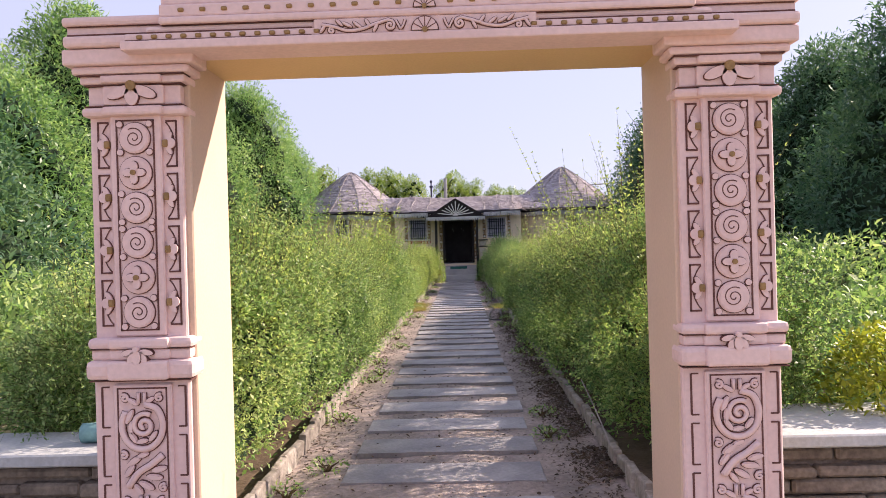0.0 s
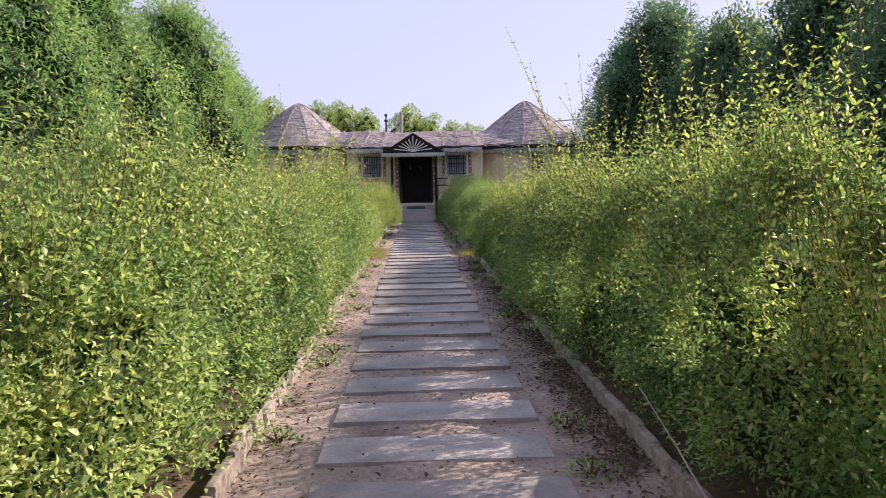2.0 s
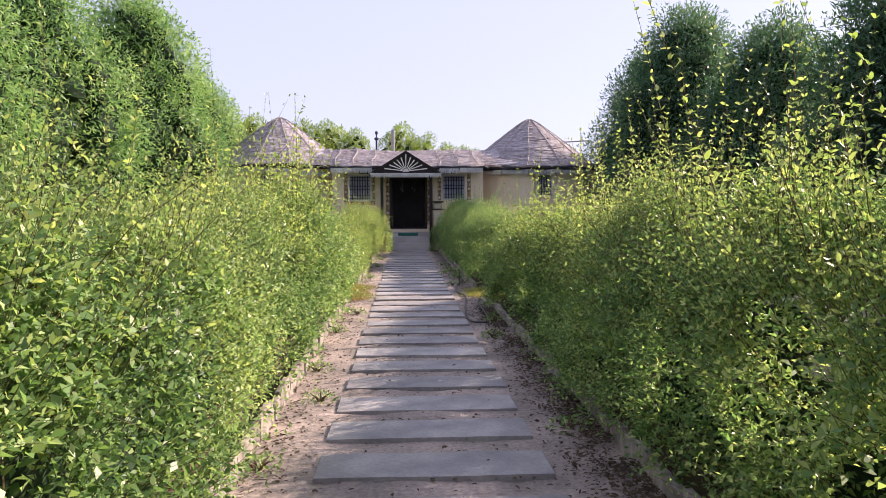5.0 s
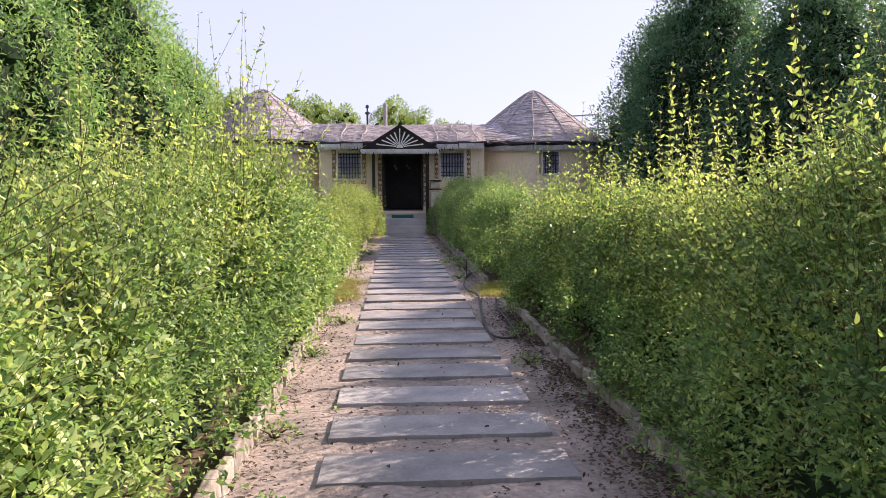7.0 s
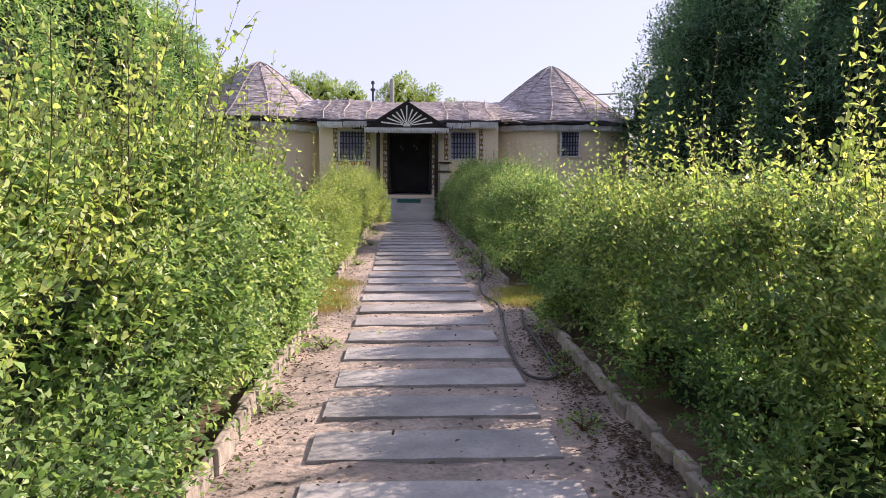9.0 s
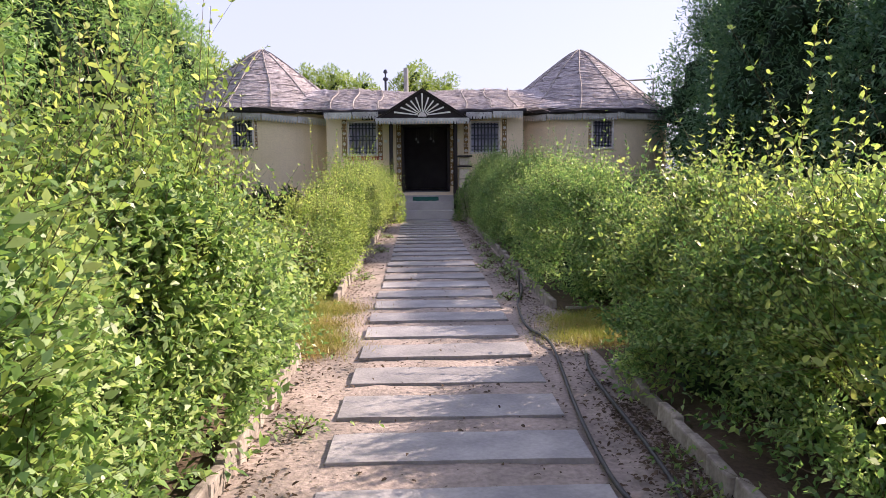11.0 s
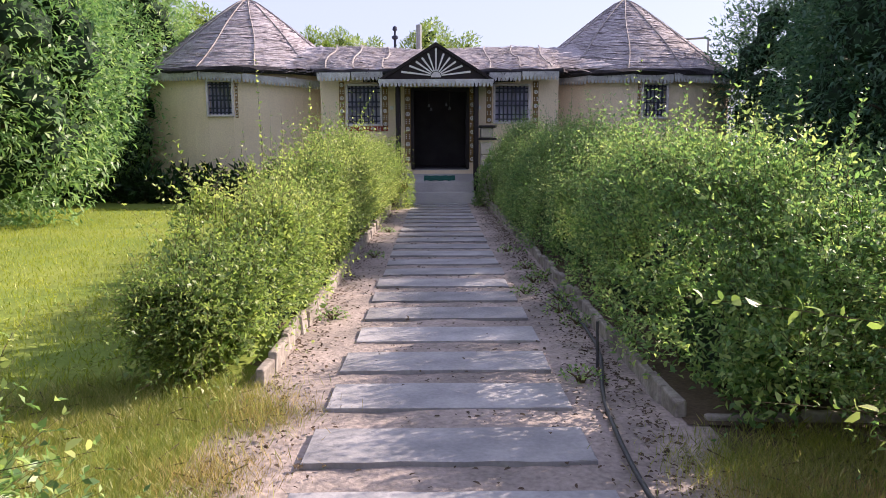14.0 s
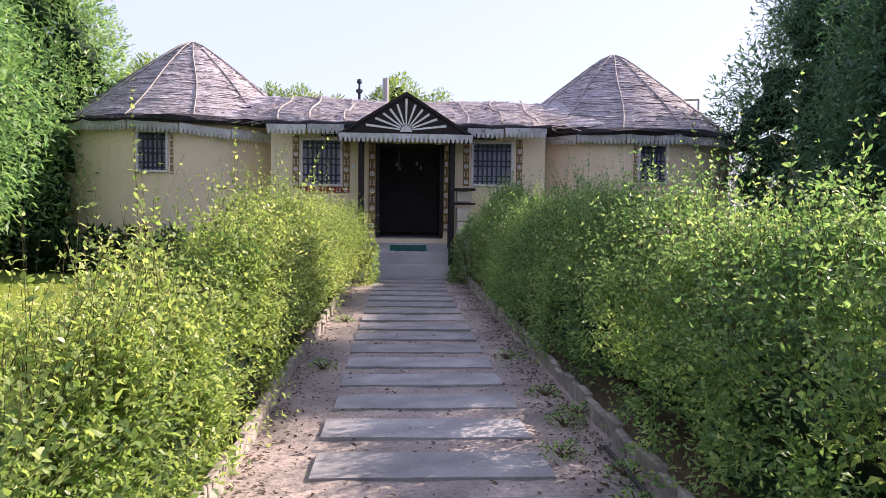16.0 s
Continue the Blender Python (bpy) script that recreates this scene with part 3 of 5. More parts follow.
    for (a, b), (c, d) in zip(fr, fr[1:] + fr[:1]):
        box(bm, xc + min(a, c) - 0.003, xc + max(a, c) + 0.003, y - 0.0205, y - 0.014, min(b, d) - 0.003, max(b, d) + 0.003)
    for s in (-1, 1):
        for i in range(4):
            z1 = 0.872 - 0.2 * i
            z0, xo = z1 - 0.165, xc + s * 0.172
            box(bm, xo - 0.004, xo + 0.004, y - 0.003, y + 0.004, z0, z1)
            for z in (z0, z1):
                box(bm, min(xo, xo - s * 0.03), max(xo, xo - s * 0.03), y - 0.003, y + 0.004, z - 0.003, z + 0.003)
    tagged(part("outline", bm, OUTLINE, core, "dark brown painted outline"), kind="stuff")
    # flowers on the capital and the belt
    for z, fan, core_r, out_y in ((2.09, ((-2.75, 0.056, 0.05, 0.021), (-0.39, 0.056, 0.05, 0.021), (-1.57, 0.036, 0.04, 0.028)), 0.02, 0.028),
                           (1.028, ((-2.9, 0.04, 0.026, 0.011), (-0.24, 0.04, 0.026, 0.011), (-2.2, 0.034, 0.028, 0.014), (-0.94, 0.034, 0.028, 0.014), (-1.57, 0.03, 0.028, 0.017)), 0.011, 0.051)):
        for t, rr, ln, wd in fan:
            c = (xc + rr * math.cos(t), z + rr * math.sin(t))
            dy = 0.006 if wd > 0.016 else 0.0
            b, a = bmesh.new(), bmesh.new()
            disc(b, c, 1, y - out_y - 0.003 - dy, y - 0.02, 14, ln + 0.0025, wd + 0.0025, t)
            tagged(part("outline", b, OUTLINE, core, "dark brown painted outline"), kind="stuff")
            disc(a, c, 1, y - out_y - 0.009 - dy, y - 0.02, 14, ln, wd, t)
            part("petal", a, PINK, core)
        bm = bmesh.new()
        disc(bm, (xc, z + 0.004), core_r, y - out_y - 0.024, y - 0.02, 14)
        part("flower_centre", bm, GOLD if z > 2 else PINK, core, "gold painted flower centre" if z > 2 else "")


gate_pillar(-1.177, 1)
gate_pillar(1.215, -1)
lintel = part("lintel", boxed(-1.36, 1.4, GY + 0.03, GY + 0.5, 2.225, 2.358, 0.01), SOFFIT, gate, "ochre cream underside beam with pink cornice")
bm = bmesh.new()
for x0, x1, z0, z1, d, b in ((-1.43, 1.48, 2.243, 2.29, 0.09, 0.014), (-1.415, 1.465, 2.29, 2.325, 0.075, 0.006), (-1.43, 1.48, 2.325, 2.363, 0.095, 0.014),
                             (-1.17, 1.22, 2.207, 2.243, 0.15, 0.006), (-1.16, 1.21, 2.243, 2.275, 0.135, 0.008), (-1.08, 1.13, 2.275, 2.305, 0.125, 0.014),
                             (-1.02, 1.06, 2.305, 2.335, 0.145, 0.01), (-1.02, 1.06, 2.335, 2.385, 0.135, 0.008), (-1.02, 1.06, 2.385, 2.9, 0.115, 0.01)):
    part("cornice_moulding", boxed(x0, x1, GY - d, GY + (0.05 if z0 < 2.24 else 0.51), z0, z1, b, 2), PINK, lintel)
for z, d, x0, x1 in ((2.244, 0.137, -1.15, -0.42), (2.244, 0.137, 0.46, 1.2), (2.276, 0.127, -1.07, -0.42), (2.276, 0.127, 0.46, 1.12), (2.306, 0.128, -1.01, 1.05), (2.291, 0.078, -1.41, 1.46), (2.326, 0.078, -1.41, 1.46)):
    part("shadow_line", boxed(x0, x1, GY - d - 0.006, GY, z - 0.0025, z + 0.0025), OUTLINE, lintel, "dark brown painted groove")
part("frieze_panel", boxed(-0.41, 0.45, GY - 0.1385, GY - 0.1, 2.2445, 2.3035, 0.002), PINK, lintel)
bead = boxed(-0.012, 0.012, -0.006, 0.008, -0.008, 0.008, 0.004)
bead = mesh_of(bead, GOLD, "bead")
for z, d, pitch, skip in ((2.259, 0.137, 0.058, 0.42), (2.36, 0.137, 0.085, 0.1)):
    n = int(1.22 / pitch)
    for s in (-1, 1):
        for i in range(n):
            x = skip + i * pitch
            if x < (1.13 if z < 2.3 else 0.98):
                tagged(piece("bead", bead, lintel, pose(0.02 + s * x, GY - d, z)), "gold painted bead")
shell(lintel, (0.02, 2.247), 0.055, GY - 0.138)
shell(lintel, (0.02, 2.338), 0.045, GY - 0.138)
for s in (-1, 1):
    fr = lambda *q: smooth_line([(0.02 + s * a, 0, b) for a, b in q])
    for name, p, r in (("acanthus_stem", fr((0.135, 2.292), (0.185, 2.278), (0.245, 2.258), (0.30, 2.254), (0.35, 2.27), (0.40, 2.28)), 0.006),
                       ("acanthus_stem", fr((0.075, 2.29), (0.082, 2.27), (0.092, 2.254)), 0.004), ("acanthus_stem", fr((0.112, 2.288), (0.102, 2.27), (0.094, 2.254)), 0.004),
                       ("scroll", spiral(0.021, 1.5, (0.02 + s * 0.135, 2.269), 0, s, 18), 0.0055), ("scroll", spiral(0.014, 1.3, (0.02 + s * 0.36, 2.256), 0, -s, 14), 0.0045)):
        relief(name, [p], r, lintel, GY - 0.1395)
    for dx, z, ln, t in ((0.19, 2.262, 0.02, 0.5), (0.22, 2.28, 0.02, -0.6), (0.26, 2.274, 0.022, -0.9), (0.30, 2.276, 0.022, -1.1), (0.33, 2.284, 0.018, -0.8), (0.395, 2.262, 0.018, 0.6)):
        leaf_relief(lintel, (0.02 + s * dx, z), ln, 0.006, s * t + math.pi / 2, GY - 0.1395)

# low walls that run off from the gate
for s, x0, x1, y0, y1 in ((-1, -6.0, -1.4, 2.62, 3.02), (1, 1.44, 6.0, 2.68, 3.3)):
    w = thing("low_wall", "low dry-stone garden wall with pale grey coping", "wall", ((x0 + x1) / 2, (y0 + y1) / 2, 0), "gate walls", "structure")
    part("coping", boxed(x0, x1, y0 - 0.05, y1, 0.44, 0.5, 0.008), CAP, w, "smooth pale grey coping slab")
    part("backing", boxed(x0, x1, y0 + 0.06, y1 - 0.05, -0.03, 0.44), STONE, w)
    r = random.Random(5 + s)
    for row in range(6):
        x = x0
        while x < x1 - 0.05:
            ln = min(r.uniform(0.16, 0.62), x1 - x)
            part("stone", boxed(x + 0.006, x + ln - 0.006, y0 + r.uniform(-0.03, 0.035), y0 + 0.1, 0.075 * row - 0.02 + r.uniform(0, 0.014), 0.075 * row + 0.05 + r.uniform(-0.014, 0.004), 0.012), STONE, w)
            x += ln
bm = bmesh.new()
tube(bm, [(-1.74 + 0.05 * i, 2.78 + 0.004 * i, 0.548) for i in range(7)], 0.048, 14)
roll = tagged(part("rolled_sheet", bm, TURQ, None, smooth=True), "rolled pale turquoise plastic sheet lying on the wall", "plastic roll")

# ---- the mud house ----
FY = 31.3                       # front wall
house = thing("mud_house", "ochre mud house with two round thatched huts and a gabled porch", "house", (0, 33.5, 0))
HUTS = ((-5.05, 34.2, 2.72, 0.06), (4.95, 34.2, 2.70, -0.02))


def holed_cylinder(cx, cy, r, z0, z1, hole):
    """The round wall with thickness and one square window opening (angle a0..a1, height h0..h1)."""
    bm = bmesh.new()
    a0, a1, h0, h1 = hole
    angs = sorted(set([round(a, 5) for a in np.linspace(0, 2 * math.pi, 73)[:-1] if not a0 < a < a1] + [a0, a1]))
    zs = [z0, h0, h1, z1]
    outer = [[bm.verts.new((cx + r * math.cos(a), cy + r * math.sin(a), z)) for a in angs] for z in zs]
    inner = [[bm.verts.new((cx + (r - 0.25) * math.cos(a), cy + (r - 0.25) * math.sin(a), z)) for a in angs] for z in zs]
    n, k0 = len(angs), angs.index(a0)
    for j in range(3):
        for i in range(n):
            if j == 1 and i == k0:
                continue
            q = (i + 1) % n
            bm.faces.new((outer[j][i], outer[j][q], outer[j + 1][q], outer[j + 1][i]))
            bm.faces.new((inner[j][q], inner[j][i], inner[j + 1][i], inner[j + 1][q]))
    k1 = k0 + 1
    bm.faces.new((outer[1][k0], outer[1][k1], inner[1][k1], inner[1][k0]))
    bm.faces.new((outer[2][k1], outer[2][k0], inner[2][k0], inner[2][k1]))
    bm.faces.new((outer[1][k0], inner[1][k0], inner[2][k0], outer[2][k0]))
    bm.faces.new((inner[1][k1], outer[1][k1], outer[2][k1], inner[2][k1]))
    return bm


def window(parent, xc, y, z0, z1, w, dots):
    """A framed opening with an iron grille; dots: relief borders with mirror discs."""
    win = part("window", boxed(xc - w / 2, xc + w / 2, y + 0.16, y + 0.18, z0, z1), PANE, parent, "small square window with white frame and dark iron grille")
    bm = bmesh.new()
    f = 0.05
    for a in ((xc - w / 2 - f, xc - w / 2, z0 - f, z1 + f), (xc + w / 2, xc + w / 2 + f, z0 - f, z1 + f), (xc - w / 2, xc + w / 2, z1, z1 + f), (xc - w / 2, xc + w / 2, z0 - f, z0)):
        box(bm, a[0], a[1], y - 0.035, y + 0.12, a[2], a[3], 0.005)
    part("window_frame", bm, FRAME, win, "chalky lilac-white frame")
    nv = 8 if w > 0.7 else 6
    for i in range(1, nv):
        x = xc - w / 2 + w * i / nv
        part("grille_bar", boxed(x - 0.019, x + 0.019, y + 0.03, y + 0.05, z0, z1), GRILLE, win)
    for i in (0.07, 0.2, 0.45, 0.58, 0.83, 0.94):
        z = z0 + (z1 - z0) * i
        part("grille_bar", boxed(xc - w / 2, xc + w / 2, y + 0.026, y + 0.046, z - 0.014, z + 0.014), GRILLE, win)
    return win


def border(parent, x0, x1, y, z0, z1, upright, mat, label):
    """A strip of relief clay with raised white rings and mirror dots."""
    b = part("relief_border", boxed(x0, x1, y - 0.02, y + 0.005, z0, z1, 0.004), mat, parent, label)
    bm = bmesh.new()
    c, ln, w = ((x0 + x1) / 2, z1 - z0, x1 - x0) if upright else ((z0 + z1) / 2, x1 - x0, z1 - z0)
    n = max(1, round(ln / (w * 1.25)))
    for i in range(n):
        t = (z0 if upright else x0) + ln * (i + 0.5) / n
        p = (c, t) if upright else (t, c)
        pts = [(p[0] + w * 0.30 * math.cos(a), y - 0.022, p[1] + w * 0.30 * math.sin(a)) for a in np.linspace(0, 2 * math.pi, 13)]
        if i % 2 == 0:
            tube(bm, pts, w * 0.085, 4)
            disc(bm, p, w * 0.15, y - 0.03, y - 0.019, 8)
        else:
            for dx in (-0.26, 0.26):
                for dz in (-0.3, 0.0, 0.3):
                    disc(bm, (p[0] + w * dx, p[1] + w * dz), w * 0.105, y - 0.028, y - 0.019, 7)
    tagged(part("mirror_work", bm, WHITE, b, "white raised dots and rings"), kind="stuff")
    return b


hut_walls = []
for i, (cx, cy, r, dz) in enumerate(HUTS):
    wx = -5.11 if i == 0 else 5.06
    a = math.atan2(-math.sqrt(r * r - (wx - cx) ** 2), wx - cx) + 2 * math.pi
    half = 0.30 / r
    wall = part("round_wall", holed_cylinder(cx, cy, r, -0.03, 3.05 + dz, (a - half, a + half, 1.94 + dz, 2.74 + dz)), MUD, house, "ochre mud-plastered round wall", smooth=False)
    window(wall, wx, cy - math.sqrt(r * r - (wx - cx) ** 2) + 0.0, 1.97 + dz, 2.71 + dz, 0.54, False)
    hut_walls.append(wall)
wl, wr = hut_walls
yw = 34.2 - 2.71
border(wl, -4.765, -4.70, yw + 0.02, 1.95, 2.75, True, OCHRE, "ochre strip with mirror dots")
border(wr, 4.66, 4.725, yw + 0.02, 1.95, 2.70, True, OCHRE, "ochre strip with mirror dots")

# front wall of the middle part, with two windows and the doorway
bm = bmesh.new()
xs = [-2.74, -2.11, -1.365, -0.635, 0.69, 1.295, 2.07, 2.76]
for x0, x1, spans in zip(xs, xs[1:], (((-0.03, 3.05),), ((-0.03, 1.80), (2.66, 3.05)), ((-0.03, 3.05),), ((-0.03, 0.72), (2.62, 3.05)), ((-0.03, 3.05),), ((-0.03, 1.84), (2.65, 3.05)), ((-0.03, 3.05),))):
    for z0, z1 in spans:
        box(bm, x0, x1, FY, FY + 0.28, z0, z1)
bmesh.ops.remove_doubles(bm, verts=bm.verts, dist=1e-4)
for x0 in (-2.74, 2.51):
    box(bm, x0, x0 + 0.25, FY + 0.282, 33.4, -0.03, 3.05)
front = part("front_wall", bm, MUD, house, "ochre mud-plastered front wall")
window(front, -1.7375, FY, 1.80, 2.66, 0.74, True)
window(front, 1.6825, FY, 1.84, 2.65, 0.76, True)
for x in (-2.31, -1.31, 1.1, 2.17):
    x0 = x if x != 1.1 else 1.09
    border(front, x0 + 0.0, x0 + 0.125, FY - 0.004, 1.72 if x < 0 else 1.8, 2.75, True, OCHRE, "ochre clay border with white mirror-work rings")
border(front, -2.17, -1.19, FY - 0.004, 1.63, 1.74, False, RED, "red and white scalloped relief border")
border(front, -1.75, -1.2, FY - 0.004, 2.74, 2.86, False, BROWN, "dark border with white scroll relief")
border(front, 1.2, 1.75, FY - 0.004, 2.74, 2.86, False, BROWN, "dark border with white scroll relief")
for x in (-1.1, 0.93):
    part("switch_box", boxed(x - 0.04, x + 0.04, FY - 0.03, FY, 2.12, 2.2, 0.005), WHITE, front, "small white switch box")
# back wall, and a room whose dark colour stands for the shade indoors
bm = bmesh.new()
box(bm, -3.6, 3.6, 36.6, 36.85, -0.03, 3.05)
part("back_wall", bm, MUD, house)
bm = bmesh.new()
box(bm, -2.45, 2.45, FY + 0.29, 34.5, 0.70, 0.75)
part("room_floor", bm, DARK, house, "room floor inside the doorway, darkened for shade")
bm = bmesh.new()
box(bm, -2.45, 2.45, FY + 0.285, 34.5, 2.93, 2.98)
part("room_ceiling", bm, DARK, house, "room ceiling, darkened for shade")
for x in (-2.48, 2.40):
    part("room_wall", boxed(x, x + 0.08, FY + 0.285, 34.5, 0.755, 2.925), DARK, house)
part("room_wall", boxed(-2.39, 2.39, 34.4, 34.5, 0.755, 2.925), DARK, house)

# doorway jambs, leaf, hanging bells
for x0, x1 in ((-0.80, -0.66), (0.70, 0.83)):
    border(front, x0, x1, FY - 0.02, 0.9, 2.62, True, OCHRE, "ochre door border with white mirror-work dots")
door = part("door_frame", boxed(-0.66, -0.58, FY - 0.03, FY + 0.2, 0.75, 2.62, 0.006), BROWN, front, "dark timber door frame")
part("door_frame", boxed(0.62, 0.70, FY - 0.03, FY + 0.2, 0.75, 2.62, 0.006), BROWN, front)
part("door_frame", boxed(-0.58, 0.62, FY - 0.03, FY + 0.2, 2.54, 2.62, 0.006), BROWN, front)
for x, z in ((-0.24, 2.18), (0.16, 2.2), (-0.19, 2.1), (0.24, 2.12)):
    bm = bmesh.new()
    tube(bm, [(x, FY + 0.06, 2.54), (x, FY + 0.06, z + 0.07)], 0.004, 4)
    lathe(bm, [(0.006, z + 0.07), (0.022, z + 0.05), (0.026, z + 0.015), (0.034, z)], 10, x, FY + 0.06)
    tagged(part("hanging_bell", bm, STEEL, None, smooth=True), "small pale metal bell hanging in the doorway", "bell", "doorway bells")

# porch: steps, ramp, posts, gable
bm = bmesh.new()
prof = [(30.45, -0.03), (30.45, 0.24), (30.78, 0.25), (30.78, 0.47), (FY + 0.3, 0.735), (FY + 0.3, -0.03)]
a = [bm.verts.new((-0.93, y, z)) for y, z in prof]
b = [bm.verts.new((0.80, y, z)) for y, z in prof]
bm.faces.new(a)
bm.faces.new(b[::-1])
for i in range(len(prof)):
    j = (i + 1) % len(prof)
    bm.faces.new((a[j], a[i], b[i], b[j]))
bmesh.ops.bevel(bm, geom=[e for e in bm.edges if abs(e.verts[0].co.x - e.verts[1].co.x) > 1], offset=0.012, segments=2, affect="EDGES")
part("porch_steps", bm, CEMENT, house, "worn grey cement steps and sloping porch floor")
bm = bmesh.new()
slope = (0.735 - 0.47) / (FY + 0.3 - 30.78)
n = 10
rows = []
for i in range(n + 1):
    x = -0.36 + 0.72 * i / n
    w = 0.02 * math.sin(i * 2.1)
    rows.append([bm.verts.new((x, y, 0.47 + slope * (y - 30.78) + h)) for y, h in ((30.86 + w, 0.004), (30.86 + w, 0.022), (31.12 + w * 0.6, 0.024), (31.12 + w * 0.6, 0.004))])
for p, q in zip(rows, rows[1:]):
    for k in range(4):
        bm.faces.new((p[k], p[(k + 1) % 4], q[(k + 1) % 4], q[k]))
bm.faces.new(rows[0][::-1])
bm.faces.new(rows[-1])
tagged(part("door_mat", bm, MAT, None), "rumpled dark green woven mat on the porch slope", "door mat")
for x in (-0.92, 0.82):
    part("post", boxed(x - 0.05, x + 0.05, 30.5, 30.6, 0.2, 2.72, 0.008), BROWN, house, "dark stained porch post")
    part("post", boxed(x - 0.04, x + 0.04, 31.0, 31.08, 0.5, 2.72, 0.008), BROWN, house)
GX, PY = -0.07, 30.3
gable = part("gable", slab(bmesh.new(), [(GX - 1.17, 2.72), (GX, 3.46), (GX + 1.17, 2.72)][::-1], PY, PY + 0.06), BROWN, house, "dark timber gable with a white sunburst")
for k in range(11):
    t = math.pi * (k + 0.5) / 11
    r1 = min(0.62, 0.9 / max(0.3, abs(math.cos(t)) * 0.74 / 1.17 * 1.9 + math.sin(t) * 1.55))
    bm = bmesh.new()
    c, s = math.cos(t), math.sin(t)
    ax, az = GX + 0.12 * c, 2.79 + 0.10 * s
    bx, bz = GX + r1 * c * 1.22, 2.79 + r1 * s
    nx, nz = -s, c
    slab(bm, [(ax + nx * 0.012, az + nz * 0.012), (bx + nx * 0.022, bz + nz * 0.022), (bx - nx * 0.022, bz - nz * 0.022), (ax - nx * 0.012, az - nz * 0.012)][::-1], PY - 0.02, PY + 0.004)
    part("sun_ray", bm, WHITE, gable, "white painted sunburst ray")
bm = bmesh.new()
slab(bm, [(GX + 0.11 * math.cos(t), 2.76 + 0.12 * math.sin(t)) for t in np.linspace(0, math.pi, 14)], PY - 0.025, PY + 0.004)
part("sun_disc", bm, FRAME, gable, "pale half sun")
for s in (-1, 1):
    bm = bmesh.new()
    for x0, z0, x1, z1 in ((0, 3.50, 1.28, 2.70),):
        p = [(GX + s * x0, z0), (GX + s * x1, z1), (GX + s * x1, z1 - 0.06), (GX + s * x0, z0 - 0.065)]
        slab(bm, p if s < 0 else p[::-1], PY - 0.06, FY + 0.6)
    bmesh.ops.recalc_face_normals(bm, faces=bm.faces)
    part("porch_roof", bm, BROWN, gable, "dark timber porch roof slope")


def valance(parent, p, q, z, h, tooth=0.085, tilt=0.0):
    """A board with rounded tongues hanging from p to q (x, y)."""
    ln = math.dist(p, q)
    n = max(2, round(ln / tooth))
    bm, w = bmesh.new(), ln / n
    for i in range(n):
        u = w * i
        slab(bm, [(u, h), (u, 0.085), (u + w * 0.1, 0.08), (u + w * 0.2, 0.025), (u + w * 0.36, 0.004), (u + w * 0.5, 0.0), (u + w * 0.64, 0.004), (u + w * 0.8, 0.025), (u + w * 0.9, 0.08), (u + w, 0.085), (u + w, h)], 0, 0.018)
    bmesh.ops.remove_doubles(bm, verts=bm.verts, dist=1e-4)
    m = Matrix.Translation((p[0], p[1], z)) @ Matrix.Rotation(math.atan2(q[1] - p[1], q[0] - p[0]), 4, "Z") @ Matrix.Rotation(tilt, 4, "Y")
    bmesh.ops.transform(bm, matrix=m, verts=bm.verts)
    bmesh.ops.recalc_face_normals(bm, faces=bm.faces)
    return part("valance_board", bm, VALANCE, parent, "weathered white toothed fringe board")


for k in range(3):
    valance(gable, (GX - 1.25 + 0.835 * k, PY - 0.07), (GX - 1.25 + 0.835 * (k + 1) - 0.006, PY - 0.07), 2.555, 0.165)
RE = 2.84                      # eave radius of the huts
for cx, cy, r, dz in HUTS:
    n = 18
    for k in range(n):
        a0, a1 = 2 * math.pi * k / n, 2 * math.pi * (k + 1) / n - 0.006
        p, q = (cx + (RE + 0.07) * math.cos(a0), cy + (RE + 0.07) * math.sin(a0)), (cx + (RE + 0.07) * math.cos(a1), cy + (RE + 0.07) * math.sin(a1))
        if q[1] < cy + 0.8 and not (abs((p[0] + q[0]) / 2) < 2.9 and p[1] > FY - 0.2):
            sag = 0.075 if cx < 0 and p[0] > cx - 0.6 else 0.0          # the boards slip down towards the middle roof
            valance(house, p, q, 2.745 + dz - sag * max(0.0, p[0] - cx) + random.uniform(-0.015, 0.015), 0.2, tilt=sag + random.uniform(-0.03, 0.03))
for x0, x1 in ((-2.75, -2.0), (-1.98, -1.27), (1.13, 1.85), (1.87, 2.7)):
    valance(house, (x0, FY - 0.43), (x1, FY - 0.43), 2.735 + random.uniform(-0.02, 0.02), 0.19)


# thatch
def cone_height(d, dz):
    """Height of a hut's roof at distance d from its middle."""
    t = np.clip(d / RE, 0, 1.2)
    drop = (np.sqrt(t * t + 0.006) - 0.0775) / 0.9255
    return 5.08 + dz * 0.5 - (5.08 - 3.02 - dz * 0.5) * drop


